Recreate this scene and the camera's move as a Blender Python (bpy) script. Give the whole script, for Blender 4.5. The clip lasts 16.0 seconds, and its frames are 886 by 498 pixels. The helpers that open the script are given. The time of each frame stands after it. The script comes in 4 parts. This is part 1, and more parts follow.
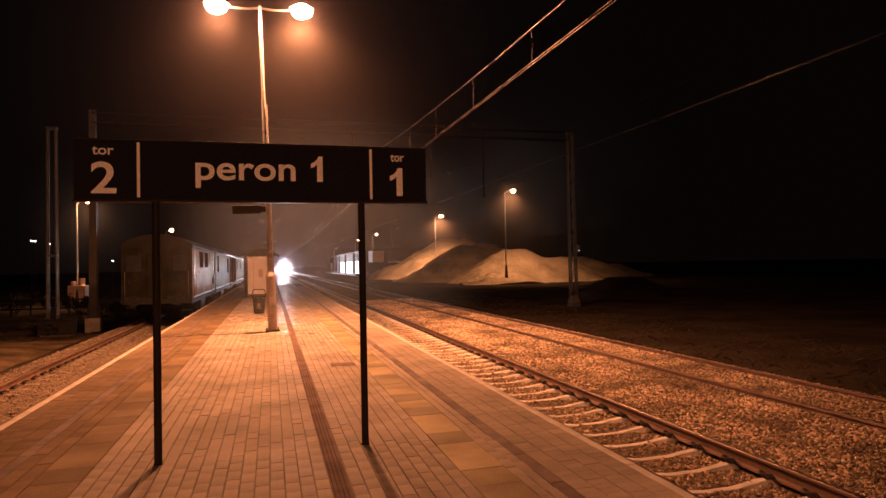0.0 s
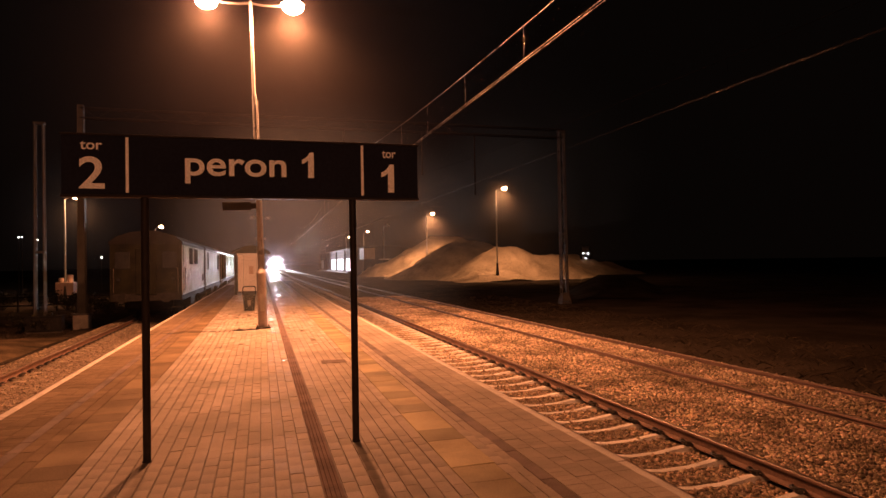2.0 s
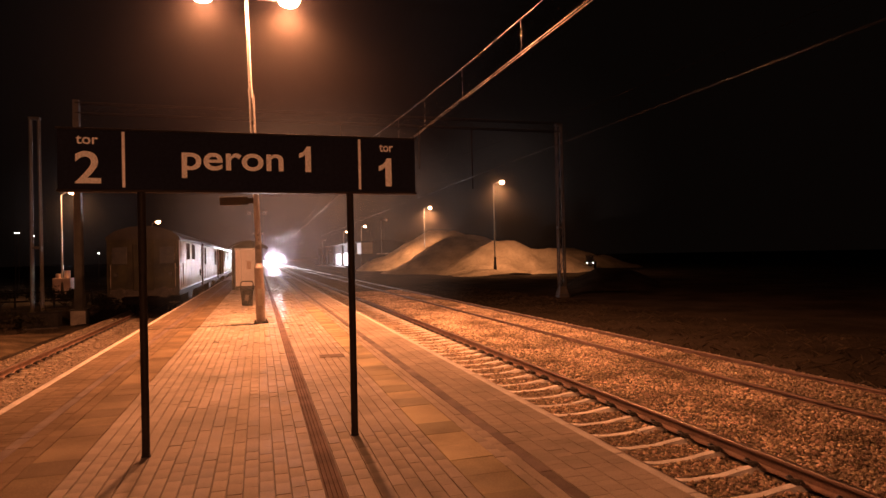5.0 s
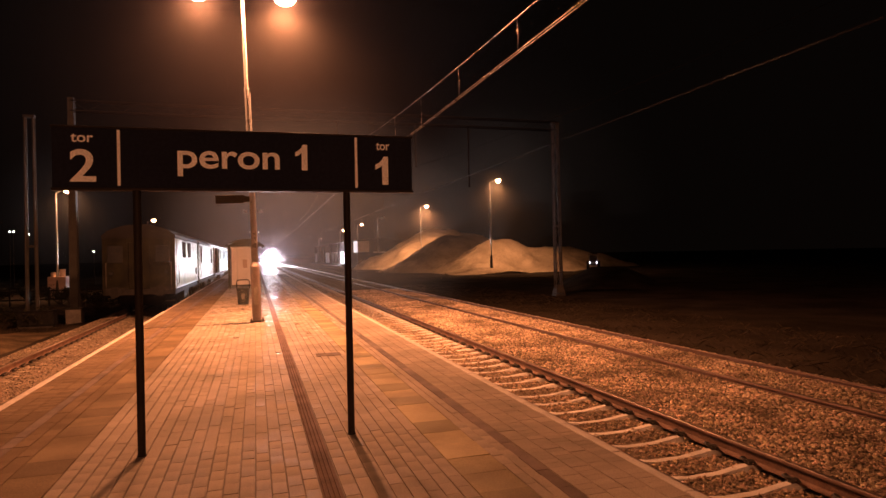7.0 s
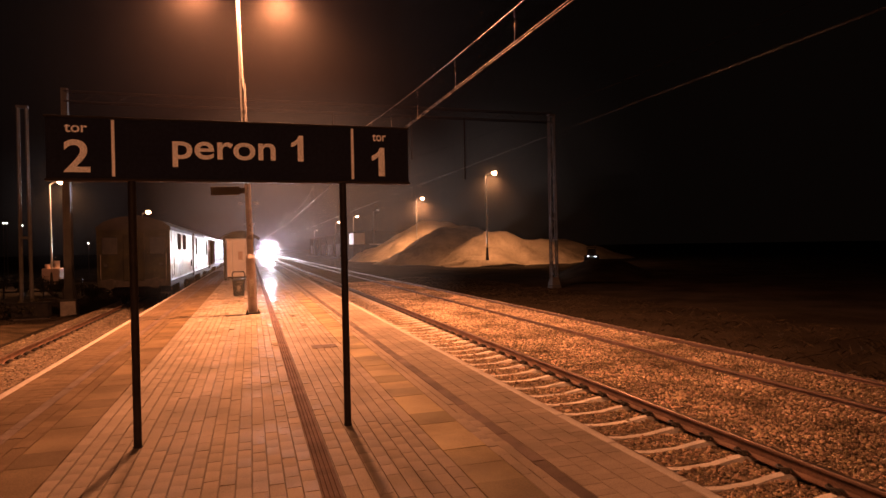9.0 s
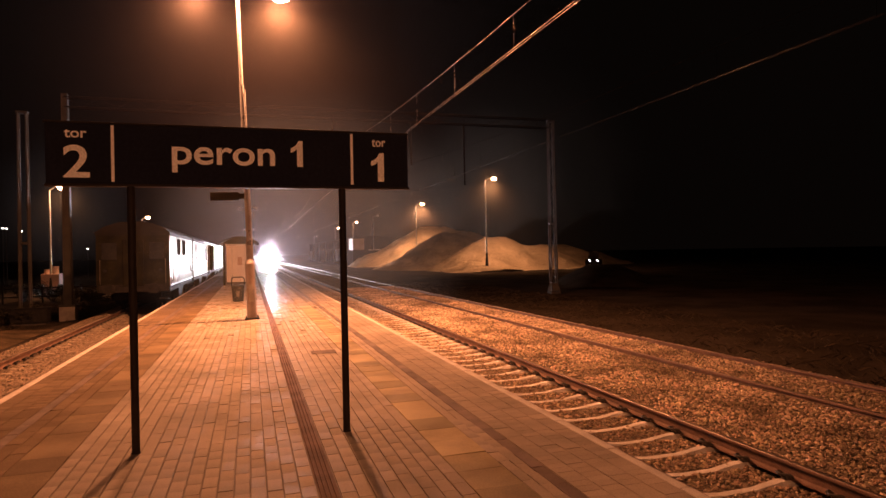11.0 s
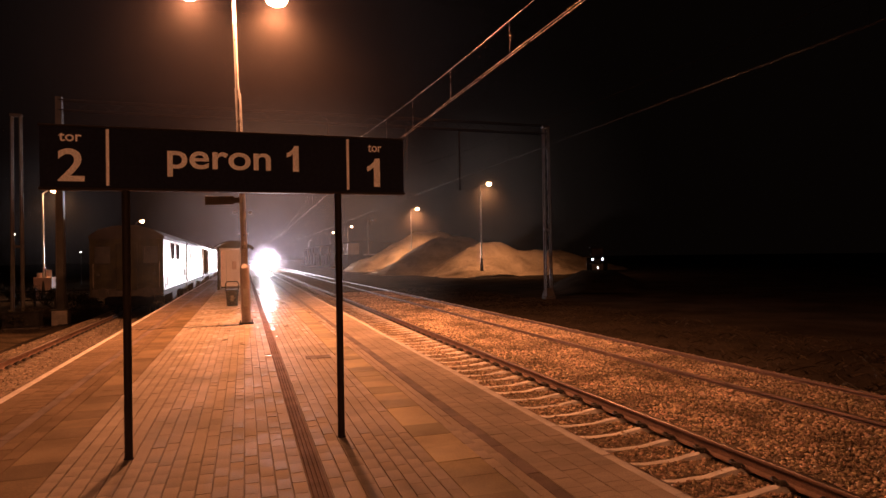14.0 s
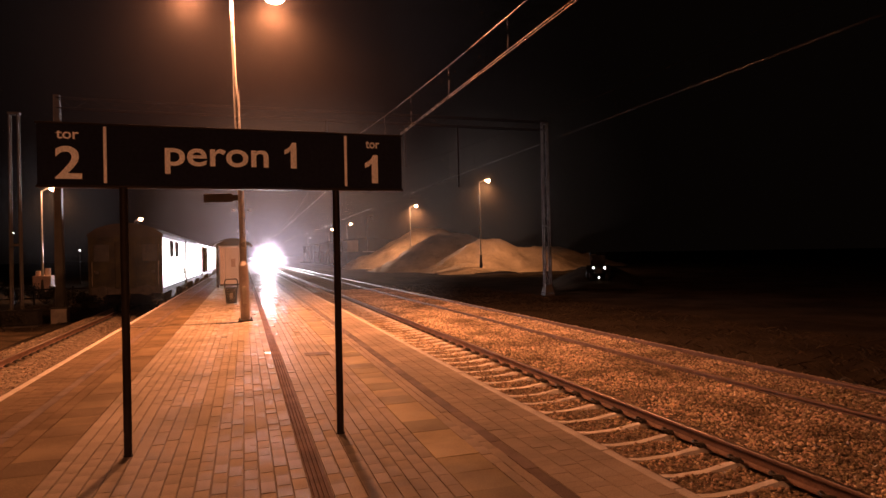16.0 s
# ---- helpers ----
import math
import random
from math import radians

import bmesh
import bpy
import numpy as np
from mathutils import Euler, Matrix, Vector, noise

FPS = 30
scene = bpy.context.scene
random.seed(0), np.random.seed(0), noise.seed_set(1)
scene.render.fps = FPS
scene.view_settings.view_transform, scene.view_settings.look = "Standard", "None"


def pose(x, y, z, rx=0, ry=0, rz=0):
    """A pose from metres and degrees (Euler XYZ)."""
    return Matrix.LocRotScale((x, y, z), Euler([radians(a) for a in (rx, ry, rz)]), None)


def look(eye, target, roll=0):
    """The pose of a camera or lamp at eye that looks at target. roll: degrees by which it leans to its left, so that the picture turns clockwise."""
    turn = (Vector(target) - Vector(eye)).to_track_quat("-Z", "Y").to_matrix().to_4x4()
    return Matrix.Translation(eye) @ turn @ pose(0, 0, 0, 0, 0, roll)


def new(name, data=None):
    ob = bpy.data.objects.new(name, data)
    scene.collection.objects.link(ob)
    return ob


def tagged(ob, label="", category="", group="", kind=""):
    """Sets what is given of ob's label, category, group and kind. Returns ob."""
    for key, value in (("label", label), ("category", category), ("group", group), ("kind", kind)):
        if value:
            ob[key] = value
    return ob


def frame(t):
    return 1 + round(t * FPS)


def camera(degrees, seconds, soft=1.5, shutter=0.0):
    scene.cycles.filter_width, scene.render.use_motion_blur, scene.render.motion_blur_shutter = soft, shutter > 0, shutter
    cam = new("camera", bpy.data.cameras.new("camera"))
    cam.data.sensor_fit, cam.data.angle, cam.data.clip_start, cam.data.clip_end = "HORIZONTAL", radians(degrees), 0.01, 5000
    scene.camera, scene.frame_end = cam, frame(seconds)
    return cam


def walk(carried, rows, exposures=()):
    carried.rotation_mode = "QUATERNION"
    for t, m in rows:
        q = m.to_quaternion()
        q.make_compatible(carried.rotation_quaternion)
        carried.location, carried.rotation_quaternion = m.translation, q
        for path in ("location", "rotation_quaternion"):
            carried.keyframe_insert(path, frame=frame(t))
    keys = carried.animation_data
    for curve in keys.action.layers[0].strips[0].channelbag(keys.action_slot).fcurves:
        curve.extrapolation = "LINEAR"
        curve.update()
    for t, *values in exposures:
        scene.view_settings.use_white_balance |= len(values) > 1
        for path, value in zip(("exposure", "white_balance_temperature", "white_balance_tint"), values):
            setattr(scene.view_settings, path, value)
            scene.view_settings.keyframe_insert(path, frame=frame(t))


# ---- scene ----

# ---- camera ----
cam = camera(71.2, 16.0, 1.5)
walk(cam, [
    (0.0, look((-0.000, -0.000, 1.850), (5.357, 19.263, 2.327), -1.20)),
    (0.5, look((-0.002, 0.001, 1.846), (5.382, 19.258, 2.309), -1.13)),
    (1.0, look((-0.001, 0.002, 1.848), (5.501, 19.225, 2.285), -1.01)),
    (1.5, look((-0.004, 0.009, 1.843), (5.596, 19.204, 2.280), -1.00)),
    (2.0, look((-0.000, 0.012, 1.844), (5.630, 19.199, 2.234), -1.06)),
    (2.5, look((-0.003, 0.014, 1.844), (5.613, 19.206, 2.193), -1.18)),
    (3.0, look((-0.000, 0.019, 1.842), (5.596, 19.217, 2.203), -1.25)),
    (3.5, look((0.000, 0.022, 1.844), (5.642, 19.208, 2.152), -1.14)),
    (4.0, look((0.001, 0.015, 1.837), (5.678, 19.192, 2.049), -1.24)),
    (6.5, look((-0.005, 0.022, 1.842), (5.739, 19.178, 2.035), -1.29)),
    (7.0, look((-0.002, 0.025, 1.840), (5.807, 19.162, 1.989), -1.30)),
    (7.5, look((-0.002, 0.026, 1.837), (5.862, 19.147, 1.890), -1.30)),
    (8.0, look((-0.003, 0.022, 1.835), (5.913, 19.127, 1.805), -1.28)),
    (8.5, look((-0.007, 0.030, 1.834), (5.930, 19.128, 1.763), -1.25)),
    (9.0, look((-0.007, 0.037, 1.834), (5.928, 19.136, 1.730), -1.22)),
    (11.5, look((-0.003, 0.035, 1.832), (5.965, 19.123, 1.937), -1.17)),
    (12.0, look((-0.005, 0.021, 1.834), (6.005, 19.096, 1.943), -1.13)),
    (12.5, look((-0.010, 0.027, 1.837), (6.066, 19.082, 1.935), -1.09)),
    (13.0, look((-0.008, 0.028, 1.836), (6.067, 19.082, 1.961), -1.11)),
    (13.5, look((-0.008, 0.047, 1.837), (6.077, 19.098, 2.021), -1.04)),
    (14.0, look((-0.011, 0.041, 1.838), (6.101, 19.083, 2.069), -0.98)),
    (14.5, look((-0.008, 0.023, 1.833), (6.100, 19.066, 2.098), -1.05)),
    (15.0, look((-0.008, 0.019, 1.831), (6.093, 19.065, 2.068), -1.22)),
    (15.5, look((-0.003, 0.039, 1.832), (6.097, 19.085, 2.008), -1.21)),
    (16.0, look((-0.002, 0.035, 1.831), (6.132, 19.071, 1.962), -1.20)),
], [(0.0, 0.0), (12.6, 0.0), (13.6, -0.36), (16.0, -0.36)])

# ---- world and lights ----
night = bpy.data.worlds.new("night_sky")
night.use_nodes = True
night.node_tree.nodes["Background"].inputs[0].default_value = (0.9, 0.55, 0.42, 1)
night.node_tree.nodes["Background"].inputs[1].default_value = 0.0022
scene.world = night

SODIUM = (1.0, 0.362, 0.145)


def lamp_light(x, y, z, watts, cone=170, colour=SODIUM, size=0.2):
    """A street lamp's burner under its hood."""
    d = bpy.data.lights.new("burner", "SPOT")
    d.energy, d.color, d.shadow_soft_size, d.spot_size, d.spot_blend = watts, colour, size, radians(cone), 1.0
    ob = new("burner", d)
    ob.location = (x, y, z)
    return ob


PLATFORM_WATTS = 9800
HEAP_WATTS = 11000
for bx, share_ in ((-1.41, 0.45), (0.95, 1.58)):
    lamp_light(bx, 18.67, 9.38, PLATFORM_WATTS * share_, 176)
    lamp_light(bx, -27.0, 9.38, PLATFORM_WATTS * 2.45, 178)

# ---- materials ----
MATS = {}


def nodes_of(m):
    m.use_nodes = True
    return m.node_tree.nodes, m.node_tree.links, m.node_tree.nodes["Principled BSDF"]


def surface(name, a, b, rough=0.7, scale=6.0, fine=60.0, bump=0.15, metal=0.0, dist=0.01, vary=0.0, island=False, spread=0.15, spec=0.5, hue=0.0):
    """Two-tone worn surface with stains, grain and relief. vary: how far single pieces differ."""
    if name in MATS:
        return MATS[name]
    m = bpy.data.materials.new(name)
    n, l, p = nodes_of(m)
    co = n.new("ShaderNodeTexCoord")
    big, small = n.new("ShaderNodeTexNoise"), n.new("ShaderNodeTexNoise")
    big.inputs["Scale"].default_value, big.inputs["Detail"].default_value = scale, 5
    small.inputs["Scale"].default_value, small.inputs["Detail"].default_value = fine, 4
    for t in (big, small):
        l.new(co.outputs["Object"], t.inputs["Vector"])
    mix = n.new("ShaderNodeMix")
    mix.data_type = "RGBA"
    mix.inputs["A"].default_value, mix.inputs["B"].default_value = (*a, 1), (*b, 1)
    ramp = n.new("ShaderNodeMapRange")
    ramp.inputs["From Min"].default_value, ramp.inputs["From Max"].default_value = 0.35, 0.65
    l.new(big.outputs["Fac"], ramp.inputs["Value"])
    l.new(ramp.outputs["Result"], mix.inputs["Factor"])
    grain = n.new("ShaderNodeMapRange")
    grain.inputs["From Min"].default_value, grain.inputs["From Max"].default_value = 0.3, 0.7
    grain.inputs["To Min"].default_value, grain.inputs["To Max"].default_value = 0.8, 1.2
    l.new(small.outputs["Fac"], grain.inputs["Value"])
    hsv = n.new("ShaderNodeHueSaturation")
    l.new(mix.outputs["Result"], hsv.inputs["Color"])
    value = grain.outputs["Result"]
    if vary:
        rnd = n.new("ShaderNodeNewGeometry").outputs["Random Per Island"] if island else n.new("ShaderNodeObjectInfo").outputs["Random"]
        r = n.new("ShaderNodeMapRange")
        r.inputs["To Min"].default_value, r.inputs["To Max"].default_value = 1 - vary, 1 + vary
        l.new(rnd, r.inputs["Value"])
        mul = n.new("ShaderNodeMath")
        mul.operation = "MULTIPLY"
        l.new(value, mul.inputs[0])
        l.new(r.outputs["Result"], mul.inputs[1])
        value = mul.outputs[0]
        if hue:
            wheel = n.new("ShaderNodeTexWhiteNoise")
            wheel.noise_dimensions = "1D"
            l.new(rnd, wheel.inputs["W"])
            h = n.new("ShaderNodeMapRange")
            h.inputs["To Min"].default_value, h.inputs["To Max"].default_value = 0.5 - hue, 0.5 + hue
            l.new(wheel.outputs["Value"], h.inputs["Value"])
            l.new(h.outputs["Result"], hsv.inputs["Hue"])
    l.new(value, hsv.inputs["Value"])
    l.new(hsv.outputs["Color"], p.inputs["Base Color"])
    rr = n.new("ShaderNodeMapRange")
    rr.inputs["To Min"].default_value, rr.inputs["To Max"].default_value = max(rough - spread, 0.05), min(rough + spread, 1)
    l.new(big.outputs["Fac"], rr.inputs["Value"])
    l.new(rr.outputs["Result"], p.inputs["Roughness"])
    p.inputs["Metallic"].default_value = metal
    p.inputs["Specular IOR Level"].default_value = spec
    if bump:
        bn = n.new("ShaderNodeBump")
        bn.inputs["Strength"].default_value, bn.inputs["Distance"].default_value = bump, dist
        l.new(small.outputs["Fac"], bn.inputs["Height"])
        l.new(bn.outputs["Normal"], p.inputs["Normal"])
    MATS[name] = m
    return m


def glow(name, colour, strength):
    if name in MATS:
        return MATS[name]
    m = bpy.data.materials.new(name)
    n, l, p = nodes_of(m)
    p.inputs["Base Color"].default_value = (*colour, 1)
    p.inputs["Emission Color"].default_value, p.inputs["Emission Strength"].default_value = (*colour, 1), strength
    MATS[name] = m
    return m


def mist(name, density, radius, tint=(0.9, 0.9, 0.9)):
    """Thin fog: a little of the light is scattered, the rest passes. It thins out towards the rim."""
    m = bpy.data.materials.new(name)
    n, l, p = nodes_of(m)
    out = n["Material Output"]
    n.remove(p)
    co = n.new("ShaderNodeTexCoord")
    length = n.new("ShaderNodeVectorMath")
    length.operation = "LENGTH"
    l.new(co.outputs["Object"], length.inputs[0])
    fall = n.new("ShaderNodeMapRange")
    fall.interpolation_type = "SMOOTHSTEP"
    fall.inputs["From Min"].default_value, fall.inputs["From Max"].default_value = radius * 0.3, radius * 0.98
    fall.inputs["To Min"].default_value, fall.inputs["To Max"].default_value = density, 0
    l.new(length.outputs["Value"], fall.inputs["Value"])
    cloud = n.new("ShaderNodeTexNoise")
    cloud.inputs["Scale"].default_value, cloud.inputs["Detail"].default_value = 0.35, 3
    l.new(co.outputs["Object"], cloud.inputs["Vector"])
    soft = n.new("ShaderNodeMapRange")
    soft.inputs["To Min"].default_value, soft.inputs["To Max"].default_value = 0.7, 1.3
    l.new(cloud.outputs["Fac"], soft.inputs["Value"])
    mul = n.new("ShaderNodeMath")
    mul.operation = "MULTIPLY"
    l.new(fall.outputs["Result"], mul.inputs[0])
    l.new(soft.outputs["Result"], mul.inputs[1])
    clear, front, back, both, mix = (n.new("ShaderNode" + k) for k in ("BsdfTransparent", "BsdfDiffuse", "BsdfTranslucent", "MixShader", "MixShader"))
    front.inputs["Color"].default_value = back.inputs["Color"].default_value = (*tint, 1)
    l.new(front.outputs[0], both.inputs[1])
    l.new(back.outputs[0], both.inputs[2])
    l.new(mul.outputs[0], mix.inputs[0])
    l.new(clear.outputs[0], mix.inputs[1])
    l.new(both.outputs[0], mix.inputs[2])
    l.new(mix.outputs[0], out.inputs["Surface"])
    return m


PAVER = surface("paver_grey", (0.30, 0.245, 0.195), (0.20, 0.165, 0.13), 0.66, 0.9, 90, 0.25, spec=0.03, vary=0.09, island=True, dist=0.004, spread=0.14)
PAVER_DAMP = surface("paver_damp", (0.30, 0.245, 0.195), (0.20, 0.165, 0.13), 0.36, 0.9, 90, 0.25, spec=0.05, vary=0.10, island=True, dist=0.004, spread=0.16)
# Grime plus the weaker light on the platform's left, both in the colour.
PAVER_GRIMY_DIM = surface("paver_grimy_dim", (0.165, 0.118, 0.075), (0.105, 0.076, 0.048), 0.75, 0.8, 90, 0.3, spec=0.02, vary=0.15, island=True, dist=0.004, spread=0.14)
PAVER_DARK = surface("paver_dark", (0.135, 0.095, 0.075), (0.085, 0.062, 0.05), 0.6, 2, 90, 0.25, spec=0.1, vary=0.25, island=True, dist=0.004)
PAVER_YELLOW = surface("tile_yellow", (0.29, 0.225, 0.12), (0.16, 0.12, 0.068), 0.65, 1.1, 70, 0.3, spec=0.1, vary=0.35, island=True, dist=0.004)
STRIP = surface("guide_strip", (0.15, 0.10, 0.075), (0.09, 0.062, 0.048), 0.85, 2, 60, 0.2, spec=0.02)
# Worn left tiles; their colour also carries the dimmer light there.
TILE_WORN_DIM = surface("tile_worn_dim", (0.165, 0.115, 0.064), (0.10, 0.07, 0.039), 0.65, 1.2, 70, 0.3, spec=0.05, vary=0.2, island=True, dist=0.004)
EDGE = surface("edge_concrete", (0.48, 0.42, 0.36), (0.38, 0.33, 0.28), 0.75, 3, 80, 0.2, spec=0.1)
JOINT = surface("joint_sand", (0.12, 0.095, 0.075), (0.08, 0.065, 0.05), 0.9, 3, 60, 0.3)
CONCRETE = surface("concrete", (0.42, 0.40, 0.37), (0.30, 0.28, 0.26), 0.85, 2.5, 70, 0.3)
SLEEPER = surface("sleeper_concrete", (0.62, 0.56, 0.50), (0.46, 0.41, 0.36), 0.85, 4, 90, 0.35, vary=0.15, spec=0.1)
# Darker sleepers for the left track.
SLEEPER_DARK = surface("sleeper_dark", (0.20, 0.16, 0.12), (0.12, 0.095, 0.07), 0.9, 4, 90, 0.35, vary=0.15, spec=0.05)
BALLAST = surface("ballast_stone", (0.64, 0.475, 0.335), (0.21, 0.155, 0.105), 0.9, 0.8, 40, 0.4, vary=0.6, island=True, spec=0.08, hue=0.025)
BALLAST_MID = surface("ballast_stone_mid", (0.48, 0.35, 0.24), (0.22, 0.16, 0.11), 0.9, 1.0, 40, 0.4, vary=0.45, island=True, spec=0.05, hue=0.02)
# Left ballast: stone colour lowered to carry that side's falloff of light.
BALLAST_DARK = surface("ballast_stone_dark", (0.22, 0.17, 0.12), (0.13, 0.10, 0.07), 0.9, 1.2, 40, 0.4, vary=0.5, island=True, spec=0.05, hue=0.02)
BALLAST_BED = surface("ballast_bed", (0.20, 0.15, 0.11), (0.09, 0.07, 0.05), 0.95, 9, 28, 1.0, dist=0.06, spec=0.0)
EARTH = surface("dark_earth", (0.050, 0.038, 0.028), (0.026, 0.020, 0.015), 0.95, 0.4, 12, 0.6, dist=0.05, spec=0.0)
RAIL = surface("rusty_rail", (0.17, 0.10, 0.07), (0.11, 0.065, 0.045), 0.7, 3, 60, 0.2, spec=0.2)
RAIL_TOP = surface("polished_rail_head", (0.34, 0.27, 0.22), (0.28, 0.2, 0.16), 0.35, 2, 40, 0.05, metal=1.0)
GALV = surface("galvanised_steel", (0.5, 0.49, 0.47), (0.4, 0.39, 0.38), 0.42, 3, 50, 0.05, metal=0.35)
OLD_STEEL = surface("old_steel", (0.060, 0.053, 0.045), (0.035, 0.031, 0.026), 0.7, 3, 50, 0.2, spec=0.15)
POST_PAINT = surface("dark_post_paint", (0.014, 0.011, 0.010), (0.024, 0.019, 0.017), 0.6, 8, 120, 0.1, spec=0.15)
SIGN_PAINT = surface("sign_navy", (0.012, 0.014, 0.026), (0.016, 0.018, 0.030), 0.8, 2, 30, 0.02, spec=0.08)
SIGN_WHITE = surface("sign_white", (0.92, 0.91, 0.89), (0.86, 0.85, 0.82), 0.5, 5, 60, 0.02)
BLACK = surface("black_iron", (0.012, 0.011, 0.010), (0.02, 0.018, 0.017), 0.9, 6, 80, 0.1, spec=0.03)
COACH = surface("coach_side", (0.20, 0.195, 0.185), (0.05, 0.047, 0.043), 0.42, 0.8, 30, 0.06, dist=0.01)
# End wall and roof near black, far below the side walls' tone.
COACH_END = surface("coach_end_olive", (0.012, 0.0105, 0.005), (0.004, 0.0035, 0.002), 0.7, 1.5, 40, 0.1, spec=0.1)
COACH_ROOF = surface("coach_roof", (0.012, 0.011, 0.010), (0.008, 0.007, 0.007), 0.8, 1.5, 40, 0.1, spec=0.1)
GLASS_DARK = surface("dark_window", (0.012, 0.012, 0.014), (0.02, 0.02, 0.02), 0.2, 2, 20, 0.0, spec=0.2)
SAND = surface("gravel_heap", (0.42, 0.315, 0.215), (0.26, 0.195, 0.13), 0.95, 0.35, 5, 1.0, dist=0.2, spec=0.0)
DIRTY = surface("dirty_concrete", (0.075, 0.065, 0.057), (0.045, 0.04, 0.035), 0.9, 2, 40, 0.3, spec=0.1)
DRAIN = surface("drain_rust", (0.14, 0.10, 0.07), (0.09, 0.065, 0.05), 0.85, 8, 60, 0.3, spec=0.05)
OPENING = surface("dark_opening", (0.010, 0.010, 0.012), (0.014, 0.013, 0.013), 0.95, 2, 20, 0.0, spec=0.0)
SLEEVE = surface("pale_sleeve_paint", (0.42, 0.37, 0.36), (0.32, 0.28, 0.27), 0.55, 4, 60, 0.1)
POLE = surface("lamp_pole_paint", (0.46, 0.44, 0.44), (0.37, 0.35, 0.35), 0.3, 3, 50, 0.05, metal=0.5)
SHED = surface("shed_wall", (0.020, 0.018, 0.017), (0.012, 0.011, 0.010), 0.9, 0.5, 20, 0.1, spec=0.05)
DOOR_WHITE = surface("white_roller_door", (0.40, 0.39, 0.38), (0.20, 0.195, 0.19), 0.6, 0.5, 20, 0.05)
VERGE = surface("sandy_verge", (0.12, 0.085, 0.05), (0.045, 0.034, 0.022), 0.95, 0.9, 16, 0.8, dist=0.06, spec=0.0)
MAST = surface("mast_paint", (0.048, 0.043, 0.034), (0.03, 0.027, 0.022), 0.6, 2, 40, 0.1, spec=0.2)
MASONRY = surface("mast_footing", (0.30, 0.26, 0.21), (0.20, 0.17, 0.14), 0.9, 2, 40, 0.3, spec=0.05)
CREAM = surface("cream_panel", (0.78, 0.71, 0.67), (0.68, 0.61, 0.57), 0.6, 1.2, 40, 0.05)
SALMON = surface("salmon_concrete", (0.62, 0.46, 0.38), (0.50, 0.37, 0.30), 0.85, 2, 40, 0.2, spec=0.1)
CABIN = surface("cabin_tan", (0.42, 0.36, 0.29), (0.34, 0.29, 0.23), 0.8, 1, 30, 0.1, spec=0.1)
GRASS = surface("dry_grass", (0.05, 0.038, 0.025), (0.032, 0.025, 0.017), 0.95, 3, 30, 0.0, vary=0.4, island=True, spec=0.0)
LOCO = surface("loco_paint", (0.10, 0.10, 0.12), (0.07, 0.07, 0.08), 0.4, 1, 30, 0.03)
SODIUM_GLASS = glow("sodium_glass", (1.0, 0.37, 0.18), 700)
FAR_GLASS = glow("sodium_glass_far", (1.0, 0.45, 0.2), 130)
HEADLIGHT = glow("headlight_lens", (1.0, 0.90, 0.98), 270000)
WHITE_LAMP = glow("white_lamp", (1.0, 0.9, 0.8), 12)
WORK_LAMP = glow("work_lamp", (1.0, 0.93, 0.85), 35)

# ---- mesh helpers ----


def mesh(name, bm, material, smooth=False):
    d = bpy.data.meshes.new(name)
    bmesh.ops.recalc_face_normals(bm, faces=bm.faces)
    bm.to_mesh(d)
    bm.free()
    for m in (material if isinstance(material, (list, tuple)) else (material,)):
        d.materials.append(m)
    if smooth:
        for f in d.polygons:
            f.use_smooth = True
    return d


def part(name, bm, material, parent=None, label="", smooth=False):
    ob = new(name, mesh(name, bm, material, smooth))
    ob.parent = parent
    return tagged(ob, label)


def share(name, data, parent, m):
    ob = new(name, data)
    ob.parent = parent
    ob.matrix_basis = m
    return ob


def thing(name, m, label, category, group="", kind=""):
    ob = new(name)
    ob.matrix_basis = m
    return tagged(ob, label, category, group, kind)


def box(bm, x0, x1, y0, y1, z0, z1, bevel=0.0):
    r = bmesh.ops.create_cube(bm, size=1, matrix=Matrix.LocRotScale(((x0 + x1) / 2, (y0 + y1) / 2, (z0 + z1) / 2), None, (x1 - x0, y1 - y0, z1 - z0)))
    if bevel:
        edges = {e for v in r["verts"] for e in v.link_edges}
        bmesh.ops.bevel(bm, geom=list(edges), offset=bevel, segments=2, affect="EDGES", profile=0.5)
    return bm


def boxed(*a):
    return box(bmesh.new(), *a)


def tube(bm, p, q, r0, r1=None, seg=12, caps=True):
    p, q = Vector(p), Vector(q)
    r1 = r0 if r1 is None else r1
    turn = (q - p).to_track_quat("Z", "Y").to_matrix().to_4x4()
    bmesh.ops.create_cone(bm, cap_ends=caps, segments=seg, radius1=r0, radius2=r1, depth=(q - p).length, matrix=Matrix.Translation((p + q) / 2) @ turn)
    return bm


def prism(bm, outline, y0, y1):
    """A solid from an outline in x and z, drawn out along y."""
    a = [bm.verts.new((x, y0, z)) for x, z in outline]
    b = [bm.verts.new((x, y1, z)) for x, z in outline]
    bm.faces.new(a)
    bm.faces.new(list(reversed(b)))
    k = len(a)
    for i in range(k):
        bm.faces.new((a[i], b[i], b[(i + 1) % k], a[(i + 1) % k]))
    return bm


def bent(bm, points, r, seg=8):
    """A bent rod through the points."""
    for p, q in zip(points, points[1:]):
        tube(bm, p, q, r, r, seg)
    for p in points[1:-1]:
        bmesh.ops.create_icosphere(bm, subdivisions=1, radius=r * 1.02, matrix=Matrix.Translation(p))
    return bm


# ---- large structure ----
RAIL_Z = -0.55
EDGE_R, EDGE_L = 3.17, -3.19

